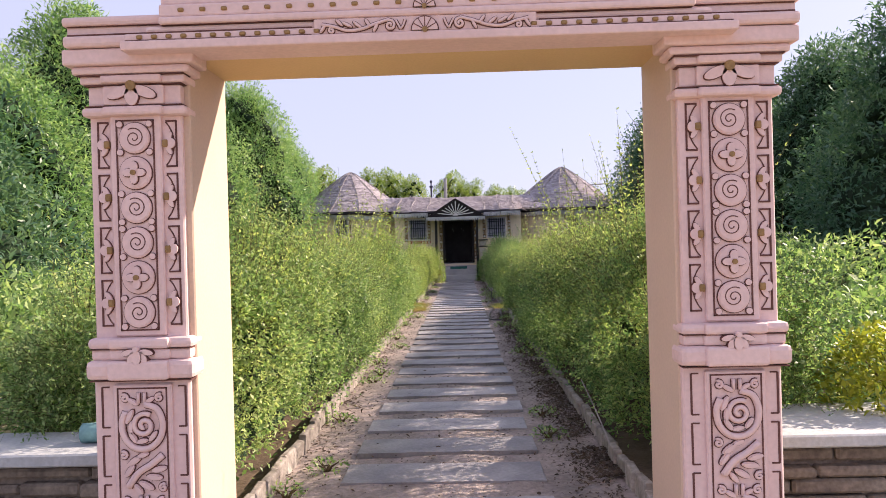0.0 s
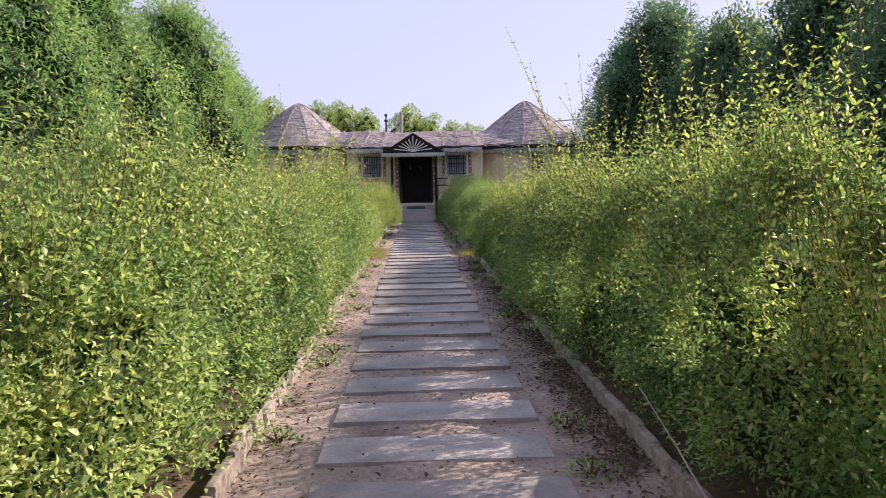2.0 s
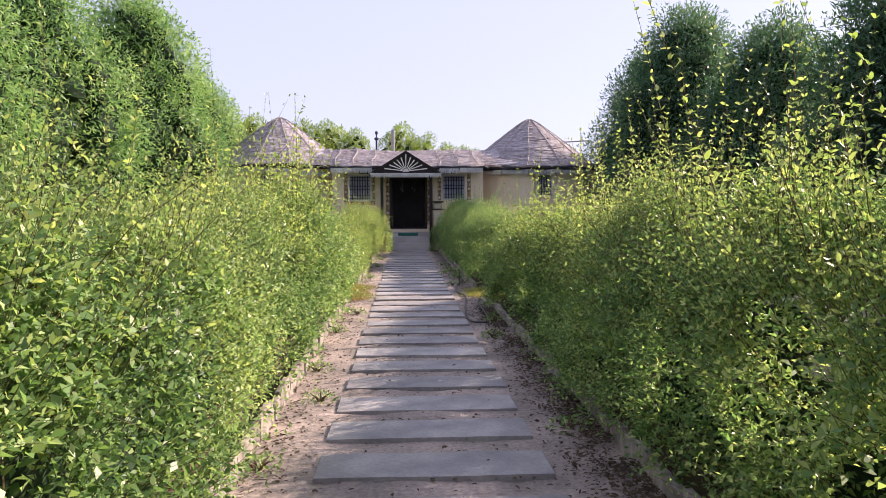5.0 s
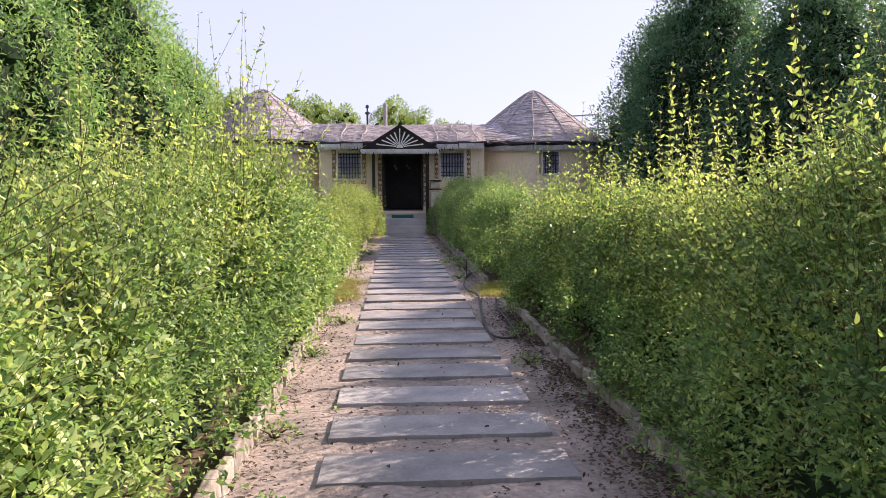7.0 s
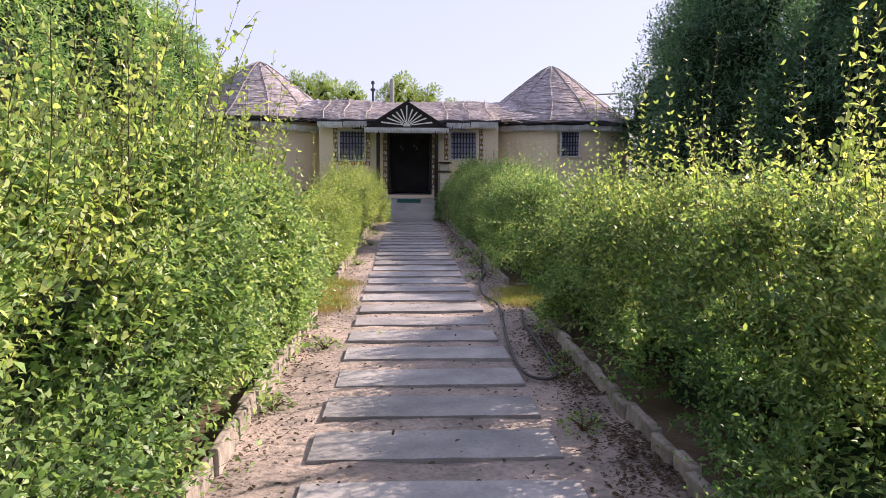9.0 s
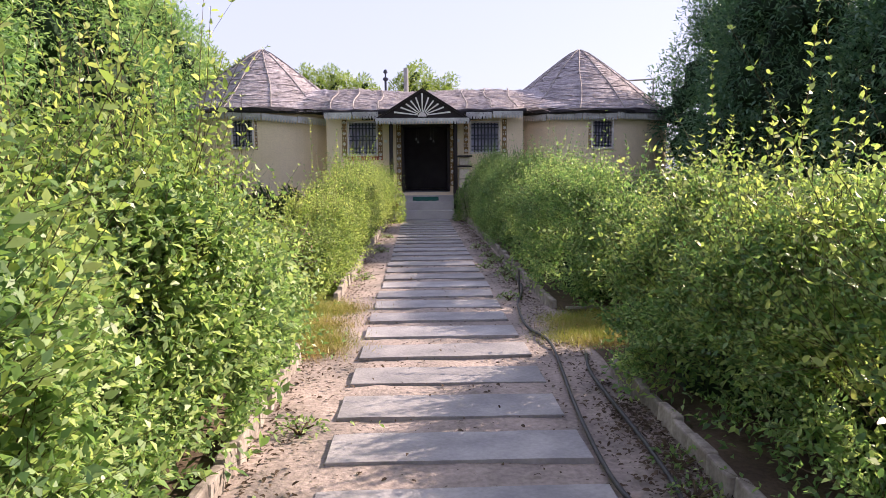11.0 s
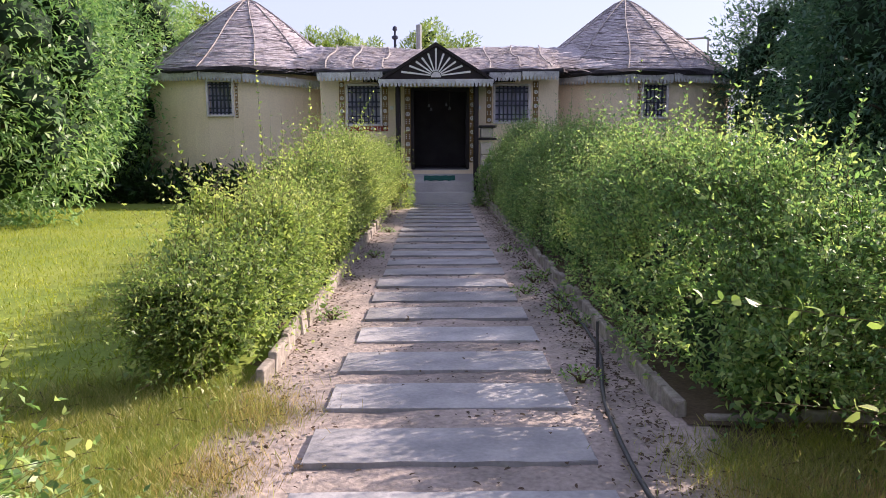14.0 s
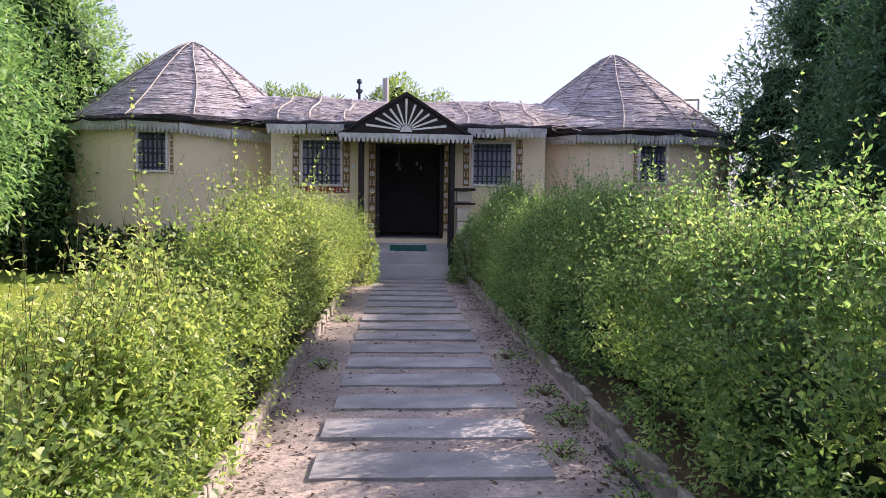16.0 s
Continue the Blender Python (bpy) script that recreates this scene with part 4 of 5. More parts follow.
for cx, cy, r, dz in HUTS:
    rows = []
    N = 52
    for i in range(N):
        t0, t1 = i / N, (i + 1) / N
        h0, h1 = float(cone_height(t0 * RE, dz)), float(cone_height(t1 * RE, dz))
        rows += [(max(0.015, t0 * RE), h0), (t1 * RE + 0.004, h1 + 0.003)]
    rows += [(RE + 0.02, rows[-1][1] - 0.05)]
    roof = part("thatch_roof", lathe(bmesh.new(), rows, 90, cx, cy, wob=0.03), THATCH, house, "weathered grey-brown thatched cone roof")
    # frayed edge; its near-black colour also draws the shadow above the boards
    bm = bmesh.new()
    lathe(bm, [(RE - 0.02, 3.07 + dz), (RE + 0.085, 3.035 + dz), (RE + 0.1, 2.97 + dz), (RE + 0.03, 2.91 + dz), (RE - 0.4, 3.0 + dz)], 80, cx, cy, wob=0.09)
    part("thatch_edge", bm, DARKSTRAW, roof, "frayed thatch edge, darkened for the eave shadow")
    n = 5200
    d, a = RE * np.sqrt(0.01 + 0.99 * rng.random(n)), 2 * math.pi * rng.random(n)
    radial, slope = np.stack([np.cos(a), np.sin(a), 0 * a], 1), (float(cone_height(0.5 * RE, dz)) - float(cone_height(RE, dz))) / (0.5 * RE)
    p = radial * d[:, None] + np.array([cx, cy, 0]) + np.stack([0 * a, 0 * a, cone_height(d, dz) + 0.012], 1)
    down = unit(radial - np.array([0, 0, slope]))
    along = unit(np.stack([-np.sin(a), np.cos(a), 0 * a], 1) * rng.choice([-1.0, 1.0], n)[:, None] + down * rng.normal(0.2, 0.35, n)[:, None] + rng.normal(size=(n, 3)) * 0.05)
    L = rng.uniform(0.08, 0.34, n)
    tagged(quads("loose_straw", leaves(p, along, unit(radial * slope + np.array([0, 0, 1.0])) + rng.normal(size=(n, 3)) * 0.18, L, L * 0 + rng.uniform(0.012, 0.032, n)), LOOSE, roof, "loose bleached straw"), kind="stuff")
    n = 1500
    a = 2 * math.pi * rng.random(n)
    p = np.stack([cx + (RE + 0.05) * np.cos(a), cy + (RE + 0.05) * np.sin(a), 3.03 + dz - 0.05 * rng.random(n)], 1)
    L = rng.uniform(0.05, 0.15, n)
    tagged(quads("straw_fringe", leaves(p, unit(np.stack([np.cos(a) * 0.4, np.sin(a) * 0.4, a * 0 - 1], 1) + rng.normal(size=(n, 3)) * 0.45), rng.normal(size=(n, 3)), L, L * 0 + 0.014), DARKSTRAW, roof), kind="stuff")
    for k in range(13):
        a = 2 * math.pi * (k + 0.35) / 13
        pts = []
        for t in np.linspace(0.02, 1.0, 14):
            w = a + 0.02 * math.sin(7 * t + k)
            pts.append((cx + t * RE * math.cos(w), cy + t * RE * math.sin(w), float(cone_height(t * RE, dz)) + 0.03))
        part("batten", tube(bmesh.new(), pts, 0.016, 5), ROPE, roof, "pale rope batten")

# the long roof between the huts sweeps up into the cones
ys = np.concatenate([np.linspace(FY - 0.38, 33.4, 74), np.linspace(33.5, 36.9, 12)])
nx, ny = 150, len(ys)
X, Y = np.meshgrid(np.linspace(-4.7, 4.6, nx), ys)
ridge_y = 33.3
Z = 2.95 + 0.80 * np.minimum(1, np.maximum(0, 1 - np.abs(Y - ridge_y) / (ridge_y - FY + 0.38)) ** 0.8) - 0.05 * np.cos(X * 0.7)
flat = np.stack([X.ravel(), Y.ravel(), 0 * X.ravel()], 1)
saw = (Y * 6.0 + 0.35 * lattice(flat * np.array([2.2, 1, 1]), 8).reshape(Y.shape)) % 1
Z = Z + 0.035 * (1 - saw) + (0.05 * lattice(flat * np.array([1.6, 2, 1]), 4) + 0.022 * lattice(flat * np.array([9, 14, 1]), 6)).reshape(Y.shape)
g = np.clip((np.abs(X) - 2.0) / 0.85, 0, 1)
Y = Y + 0.62 * g * g * np.clip((ridge_y - Y) / (ridge_y - FY + 0.38), 0, 1)      # the eave draws back to the huts
for cx, cy, r, dz in HUTS:
    c = cone_height(np.hypot(X - cx, Y - cy), dz)
    s_ = np.clip((c - Z + 0.28) / 0.5, 0, 1)
    s_ = s_ * s_ * (3 - 2 * s_)
    Z = Z * (1 - s_) + (c - 0.05) * s_ + 0.20 * s_ * (1 - s_)
v = np.stack([X.ravel(), Y.ravel(), Z.ravel()], 1)
idx = np.arange(nx * ny).reshape(ny, nx)
bm = bmesh.new()
vs = [bm.verts.new(p) for p in v]
for j in range(ny - 1):
    for i in range(nx - 1):
        away = min(math.hypot(X[j, i] - c[0], Y[j, i] - c[1]) for c in HUTS)
        if abs(X[j, i]) < 2.85 or Y[j, i] > 32.3 or (Y[j, i] > 31.65 and away > RE - 0.3 and abs(X[j, i]) < 4.3):
            bm.faces.new([vs[idx[j, i]], vs[idx[j, i + 1]], vs[idx[j + 1, i + 1]], vs[idx[j + 1, i]]])
bmesh.ops.delete(bm, geom=[q for q in bm.verts if not q.link_faces], context="VERTS")
long_roof = part("thatch_roof", bm, THATCH, house, "weathered low thatched roof between the huts")
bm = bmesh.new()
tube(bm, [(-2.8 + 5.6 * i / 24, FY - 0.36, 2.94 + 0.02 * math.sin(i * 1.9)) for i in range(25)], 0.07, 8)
part("thatch_edge", bm, DARKSTRAW, long_roof, "frayed thatch edge, darkened for the eave shadow")


def roof_z(x, y):
    k = (np.abs(X - x) + np.abs(Y - y)).argmin()
    return Z.ravel()[k]


for x in (-2.6, -1.95, -1.25, 1.15, 1.8, 2.5):
    pts = [(x + 0.05 * math.sin(3 * y + x), y, roof_z(x, y) + 0.06) for y in np.linspace(FY - 0.36, ridge_y, 9)]
    part("batten", tube(bmesh.new(), pts, 0.018, 5), ROPE, long_roof, "pale rope batten")

n = 5200
m_ = np.argwhere((np.abs(X) < 3.4) & (Y < ridge_y + 0.2) & (Y > FY - 0.3))
j, i = m_[rng.integers(0, len(m_), n)].T
p = np.stack([X[j, i] + rng.normal(size=n) * 0.03, Y[j, i] + rng.normal(size=n) * 0.015, Z[j, i] + 0.02], 1)
p = p[[min(math.hypot(q[0] - c[0], q[1] - c[1]) for c in HUTS) > RE - 0.2 for q in p]]
n = len(p)
along = np.array([1.0, 0, 0]) * rng.choice([-1.0, 1.0], n)[:, None] + rng.normal(size=(n, 3)) * np.array([0, 0.25, 0.08])
L = rng.uniform(0.1, 0.4, n)
tagged(quads("loose_straw", leaves(p, along, np.array([0, -0.4, 1.0]) + rng.normal(size=(n, 3)) * 0.2, L, rng.uniform(0.012, 0.032, n)), LOOSE, long_roof, "loose bleached straw"), kind="stuff")
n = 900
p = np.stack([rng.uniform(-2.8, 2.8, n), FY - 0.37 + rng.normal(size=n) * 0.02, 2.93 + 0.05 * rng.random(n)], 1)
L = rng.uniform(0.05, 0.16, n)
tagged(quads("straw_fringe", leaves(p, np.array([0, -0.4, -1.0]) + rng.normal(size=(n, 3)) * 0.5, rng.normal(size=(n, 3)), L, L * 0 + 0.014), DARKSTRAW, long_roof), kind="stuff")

# small things by the porch
bm = lathe(bmesh.new(), [(0.0, 0.25), (0.075, 0.25), (0.11, 0.31), (0.12, 0.38), (0.09, 0.45), (0.055, 0.48), (0.07, 0.51), (0.06, 0.51), (0.045, 0.48), (0.0, 0.47)], 20, -0.83, 30.62)
tagged(part("clay_pot", bm, RED, None, smooth=True), "small red glazed pot on the porch step", "pot")
ped = thing("masonry_pier", "pale plastered pier with dark ledges beside the porch", "pier", (1.08, 30.7, 0))
for k in range(5):
    r = random.Random(k)
    part("block", boxed(0.93 + r.uniform(-0.02, 0.02), 1.22 + r.uniform(-0.03, 0.02), 30.5, 30.85, 0.28 * k - 0.03, 0.28 * k + 0.245, 0.02), PIER, ped)
part("block", boxed(0.92, 1.2, 30.52, 30.85, 1.46, 1.69, 0.02), PIER, ped)
for z in (1.415, 1.69):
    part("ledge", boxed(0.88, 1.27, 30.46, 30.9, z, z + 0.045, 0.006), BROWN, ped, "dark timber ledge")
# vent pipe, finial pole and rail frame behind the house
bm = bmesh.new()
tube(bm, [(-0.62, 38.2, 0), (-0.62, 38.2, 5.1)], 0.09, 10)
tagged(part("vent_pipe", bm, STEEL, None), "grey vent pipe behind the thatched roof", "pipe")
# thin pole that ends in a turned finial, not a light
bm = bmesh.new()
tube(bm, [(-1.35, 37.6, -0.03), (-1.35, 37.6, 4.55)], 0.04, 8)
lathe(bm, [(0.03, 4.55), (0.10, 4.6), (0.10, 4.66), (0.03, 4.7), (0.03, 4.82), (0.08, 4.86), (0.06, 4.95), (0.0, 4.98)], 10, -1.35, 37.6)
tagged(part("finial_pole", bm, GRILLE, None), "thin dark pole with finial behind the roof", "pole")
frame_ = thing("rail_frame", "rusty pipe frame behind the round hut", "frame", (7.0, 36.0, 0))
for a, b in (((6.8, 36.9, -0.03), (6.8, 36.9, 4.42)), ((8.2, 36.9, -0.03), (8.2, 36.9, 4.5)), ((6.8, 36.9, 4.42), (8.2, 36.9, 4.5))):
    part("rail", tube(bmesh.new(), [a, b], 0.03, 6), STEEL, frame_)
net = thing("garden_fence", "dark green cloth fence between thin posts", "fence", (-11.0, 35.5, 0))
part("fence_cloth", boxed(-15.0, -7.9, 35.5, 35.53, 0.02, 2.1), NET, net)
for k in range(6):
    part("fence_post", tube(bmesh.new(), [(-14.9 + 1.38 * k, 35.45, -0.03), (-14.9 + 1.38 * k, 35.45, 2.2)], 0.025, 6), STEEL, net)
# hose
hose = [(0.98, 20.4), (0.97, 18.6), (0.78, 17.5), (0.72, 16.5), (0.81, 15.95), (0.76, 15.2), (0.69, 14.45), (0.64, 13.6), (0.66, 13.2), (0.76, 13.08), (0.86, 13.2), (0.9, 13.8), (0.91, 14.5), (0.93, 15.1), (1.02, 15.6)]
pts = []
for i in range(len(hose) - 1):
    p0, p1, p2, p3 = (Vector((*hose[min(max(j, 0), len(hose) - 1)], 0.03)) for j in (i - 1, i, i + 1, i + 2))
    for t in (0, 0.25, 0.5, 0.75):
        pts.append(0.5 * (2 * p1 + (p2 - p0) * t + (2 * p0 - 5 * p1 + 4 * p2 - p3) * t * t + (3 * p1 - p0 - 3 * p2 + p3) * t ** 3))
tagged(part("garden_hose", tube(bmesh.new(), pts, 0.0115, 8), HOSE, None, smooth=True), "dusty black garden hose looped beside the slabs", "hose")
tagged(part("stake", tube(bmesh.new(), [(0.885, 18.15, -0.02), (0.88, 18.16, 0.28)], 0.009, 6), HOSE, None), "thin dark stake beside the path", "stake")

# ---- hedges ----


def hedge_shell(u, y, y0, y1, xin, xout, top, seed):
    """Points on a hedge's outside: u runs 0..1 from the path side's foot over the top to the far foot."""
    w, mid = abs(xout - xin) / 2, (xin + xout) / 2
    side = 1 if xout > xin else -1
    end = np.clip(np.minimum(y - y0, y1 - y) / 0.8, 0.02, 1) ** 0.55
    h = top(y) * (0.72 + 0.28 * end)
    a = np.clip(u, 0, 1) * math.pi
    c, s = np.cos(a), np.sin(a)
    ex = 0.62 if xout < 0 else 0.82
    x = mid - side * w * np.sign(c) * np.abs(c) ** ex * (0.55 + 0.45 * end)
    z = 0.06 + h * np.abs(s) ** ex
    nrm = np.stack([-side * np.sign(c) * np.abs(c) ** 1.2, np.zeros_like(y), np.abs(s) ** 1.2 * 0.9], 1)
    nrm[:, 1] = np.where(y - y0 < 0.5, -(1 - end), np.where(y1 - y < 0.5, 1 - end, 0)) * 1.5
    nrm = unit(nrm)
    p = np.stack([x, y, z], 1)
    lump = 0.14 * lattice(p * 1.1, seed) + 0.14 * lattice(p * 2.7, seed + 1) + 0.07 * lattice(p * 6.5, seed + 2)
    return p + nrm * lump[:, None], nrm


def make_hedge(label, y0, y1, xin, xout, top, n, shoots, tall, seed, size=0.052, face=0.58, arching=(), mat=HEDGE, wands=(), young=None, solid=0.88, airy=0.0, grow=0.0):
    """face: share of the leaves on the path side and the top."""
    global rng
    rng = np.random.default_rng(seed)
    hedge = thing("hedge", label, "hedge", ((xin + xout) / 2, (y0 + y1) / 2, 0.0), "hedges along the path")
    out, outer, wood = [], [], []

    def larger(p):
        """Younger plants towards the lawn carry larger leaves."""
        return 1 + grow * np.clip((p[:, 1] - 9.5) / 3.5, 0, 1)

    def blades(p, nr, size, spread=0.75):
        m = len(p)
        d = unit(nr * 0.7 + rng.normal(size=(m, 3)) * spread + np.array([0, 0, 0.1]))
        up = unit(nr * 0.4 + np.array([0, 0, 0.85]) + rng.normal(size=(m, 3)) * 0.5)
        L = size * rng.uniform(0.55, 1.35, m) * larger(p)
        out.append(leaves(p, d, up, L, L * rng.uniform(0.40, 0.58, m)))

    u = np.where(rng.random(n) < face, rng.random(n) * 0.30, 0.2 + rng.random(n) ** 1.4 * (0.55 - 0.3 * airy))
    y = y0 + (y1 - y0) * rng.random(n)
    p, nr = hedge_shell(u, y, y0, y1, xin, xout, top, seed)
    thin = lattice(p * 3.6, seed + 9)
    depth = -0.42 * rng.random(n) ** 1.5 + 0.03 * rng.random(n) - 0.12 * np.clip(-thin - 0.15, 0, 0.5) / 0.5
    high = np.clip((p[:, 2] / top(y) - 0.45) / 0.4, 0, 1) * airy                        # fewer leaves towards the top
    full = (rng.random(n) > high) & (rng.random(n) < np.clip(0.74 + 2.2 * lattice(p * 5.2, seed + 5), 0.03, 1))      # gaps in the growth
    blades((p + nr * depth[:, None])[full], nr[full], size)
    # both ends
    m = 9000
    for ye, s in ((y0, -1), (y1, 1)):
        p, nr = hedge_shell(rng.random(m), np.full(m, ye - s * 0.12), y0, y1, xin, xout, top, seed)
        q = np.sqrt(rng.random(m))
        p[:, 0] = (xin + xout) / 2 + (p[:, 0] - (xin + xout) / 2) * q
        p[:, 2] = 0.08 + (p[:, 2] - 0.08) * q
        p[:, 1] -= s * (0.5 * rng.random(m) ** 1.2) - s * 0.22 * lattice(p * 2.4, seed) - s * 0.1 * lattice(p * 6.0, seed)
        blades(p, np.tile(np.array([[0, s, 0.2]]), (m, 1)), size)

    def sprays(p, d, ln, bend, per, r, size, segs=2, blade=None):
        """Leafy shoots from p along d, ln long, with leaves in pairs."""
        count, prev = len(p), p
        for k in range(1, segs + 1):
            t = k / segs
            q = p + (d * t + bend * t * t) * ln[:, None]
            wood.append(stems(prev, q, r * (1.15 - 0.8 * k / segs)))
            prev = q
        t = (np.arange(per) // 2 * 2 + 1.2) / per
        T = np.repeat(t[None], count, 0)[..., None]
        q = (p[:, None] + (d[:, None] * T + bend[:, None] * T * T) * ln[:, None, None]).reshape(-1, 3)
        dd = np.repeat(d, per, 0)
        s = unit(np.cross(dd, np.repeat(rng.normal(size=(count * per // 2, 3)), 2, 0)))
        s[1::2] *= -1
        L = size * rng.uniform(0.45, 1.2, len(q)) * (1.12 - 0.55 * np.tile(t, count)) * larger(q)
        (out if blade else outer).append((blade or ovals)(q, unit(s + dd * rng.uniform(0.4, 1.3, (len(s), 1)) + rng.normal(size=s.shape) * 0.36), unit(dd * 0.4 + np.array([0, 0, 0.5]) + rng.normal(size=s.shape) * 0.6), L, L * rng.uniform(0.38, 0.55, len(q))))

    # leafy sprigs all over, and long shoots on top
    for count, lo, hi, per, upw, u0, u1 in ((shoots, 0.14, 0.44, 14, 0.95, 0.01, 0.62 - 0.2 * airy), (tall, 0.25, 0.70, 18, 1.5, 0.11, 0.6 - 0.25 * airy)):
        u = u0 + (u1 - u0) * rng.random(count)
        y = y0 + (y1 - y0) * rng.random(count)
        p, nr = hedge_shell(u, y, y0, y1, xin, xout, top, seed)
        full = lattice(p * 5.2, seed + 5) > (-0.22 if upw < 1 else -1)
        p, nr, count = (p - nr * (0.1 if upw < 1 else 0.14))[full], nr[full], int(full.sum())
        d = unit(nr * 0.8 + np.array([0, 0, upw]) + rng.normal(size=(count, 3)) * 0.4)
        sprays(p, d, lo + (hi - lo) * rng.random(count) ** (1.6 if upw < 1 else 1.3), rng.normal(size=(count, 3)) * 0.2 - np.array([0, 0, 0.14]), per, 0.0022 if upw < 1 else 0.0034, size, 2, leaves if upw < 1 else None)
    for ye, s in ((y0, -1), (y1, 1)):
        count = 650
        p, nr = hedge_shell(0.08 + 0.84 * rng.random(count), np.full(count, ye - s * 0.05), y0, y1, xin, xout, top, seed)
        q = np.sqrt(rng.random(count))
        p[:, 0] = (xin + xout) / 2 + (p[:, 0] - (xin + xout) / 2) * q
        p[:, 2] = 0.1 + (p[:, 2] - 0.1) * q
        d = unit(np.array([0, s * 0.9, 0.55]) + rng.normal(size=(count, 3)) * 0.5)
        sprays(p, d, 0.12 + 0.36 * rng.random(count), rng.normal(size=(count, 3)) * 0.16 - np.array([0, 0, 0.12]), 12, 0.0024, size, 2, leaves)
    for base, tip in arching:
        base, tip = np.array([base], float), np.array([tip], float)
        ln = np.linalg.norm(tip - base, axis=1)
        sag = np.array([[0.0, 0.04, -0.12]])
        sprays(base, (tip - base) / ln[:, None] - sag, ln, sag, int(ln[0] * 40) // 2 * 2, 0.0045, size * 1.35, 5)
    for count, ya, yb, lo, hi in wands:
        y = ya + (yb - ya) * rng.random(count)
        p, nr = hedge_shell(0.19 + 0.36 * rng.random(count), y, y0, y1, xin, xout, top, seed)
        d = unit(nr * 0.12 + np.array([0, 0, 1.0]) + rng.normal(size=(count, 3)) * 0.16)
        sprays(p - nr * 0.2, d, lo + (hi - lo) * rng.random(count) ** 1.5, rng.normal(size=(count, 3)) * 0.13, 36, 0.005, size * 1.12, 3)
    quads("foliage", np.concatenate(out), mat, hedge, "small fresh green leaves")
    quads("outer_foliage", np.concatenate(outer), young or mat, hedge, "fresh oval leaves on young shoots")
    quads("branching", np.concatenate(wood), STEM, hedge, "thin brown twigs")
    # dark solid core: blocks light and stands for the shade between the leaves
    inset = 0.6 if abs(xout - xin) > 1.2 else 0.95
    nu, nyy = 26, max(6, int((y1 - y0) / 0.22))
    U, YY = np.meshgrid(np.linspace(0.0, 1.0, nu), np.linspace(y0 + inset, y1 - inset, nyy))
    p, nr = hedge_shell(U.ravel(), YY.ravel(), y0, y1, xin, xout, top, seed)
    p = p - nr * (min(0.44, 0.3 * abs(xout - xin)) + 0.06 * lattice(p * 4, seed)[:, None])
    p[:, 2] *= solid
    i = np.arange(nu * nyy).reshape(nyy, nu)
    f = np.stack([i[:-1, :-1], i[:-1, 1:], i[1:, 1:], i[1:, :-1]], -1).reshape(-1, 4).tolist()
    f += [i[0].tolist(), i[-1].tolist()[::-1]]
    me = bpy.data.meshes.new("shade_core")
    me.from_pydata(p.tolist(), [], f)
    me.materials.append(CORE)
    under(new("shade_core", me), hedge)
    return hedge


def wave(base, amp, seed):
    return lambda y: base(y) + amp * lattice(np.stack([y * 0.55, y * 0 + seed, y * 0], 1), seed) + amp * 0.5 * lattice(np.stack([y * 1.7, y * 0 + seed, y * 0], 1), seed)


make_hedge("dense sunlit green hedge beside the path", 3.1, 15.75, -0.96, -2.75, wave(lambda y: 1.32 - 0.37 * np.maximum(0, y - 13.4), 0.12, 11), 92000, 15000, 1600, 21, 0.039, young=HEDGE3, grow=0.45, wands=((170, 3.2, 11.8, 0.35, 0.85), (210, 10.8, 15.2, 0.5, 1.35)),
           arching=(((-1.5, 13.9, 1.15), (-1.48, 13.85, 2.3)), ((-1.4, 14.3, 1.1), (-1.36, 14.2, 2.25)), ((-1.6, 12.5, 1.4), (-1.2, 12.4, 2.6)), ((-1.45, 12.4, 1.5), (-0.92, 12.4, 2.2)),
                    ((-1.35, 14.9, 0.8), (-1.15, 14.7, 1.55)), ((-1.5, 8.0, 1.4), (-1.42, 8.1, 2.15)), ((-1.7, 10.2, 1.4), (-1.6, 10.0, 2.2))))
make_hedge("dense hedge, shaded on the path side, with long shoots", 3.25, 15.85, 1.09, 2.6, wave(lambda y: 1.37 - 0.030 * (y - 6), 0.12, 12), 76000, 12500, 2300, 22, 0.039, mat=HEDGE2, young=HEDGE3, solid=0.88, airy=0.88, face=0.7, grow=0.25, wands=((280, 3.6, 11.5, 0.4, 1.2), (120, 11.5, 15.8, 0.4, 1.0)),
           arching=(((1.3, 7.7, 1.4), (0.72, 7.6, 2.76)), ((1.35, 8.3, 1.4), (1.02, 8.2, 2.55)), ((1.5, 5.4, 1.4), (1.42, 5.2, 2.5)), ((1.7, 5.9, 1.4), (1.75, 5.7, 2.45)), ((1.6, 9.9, 1.3), (1.52, 9.8, 2.2)),
                    ((1.5, 11.2, 1.2), (1.45, 11.0, 2.1)), ((1.55, 13.8, 1.1), (1.6, 13.7, 2.2)), ((1.45, 14.5, 1.0), (1.4, 14.4, 1.95)), ((1.7, 6.6, 1.4), (1.5, 6.4, 2.4)), ((1.4, 12.6, 1.2), (1.3, 12.5, 1.95)),
                    ((1.75, 15.7, 0.7), (0.62, 16.0, 0.88)), ((1.7, 15.75, 0.5), (0.88, 16.05, 0.55)), ((1.9, 15.6, 0.8), (1.15, 15.95, 1.12)), ((1.8, 15.6, 0.3), (1.25, 16.2, 0.4))))
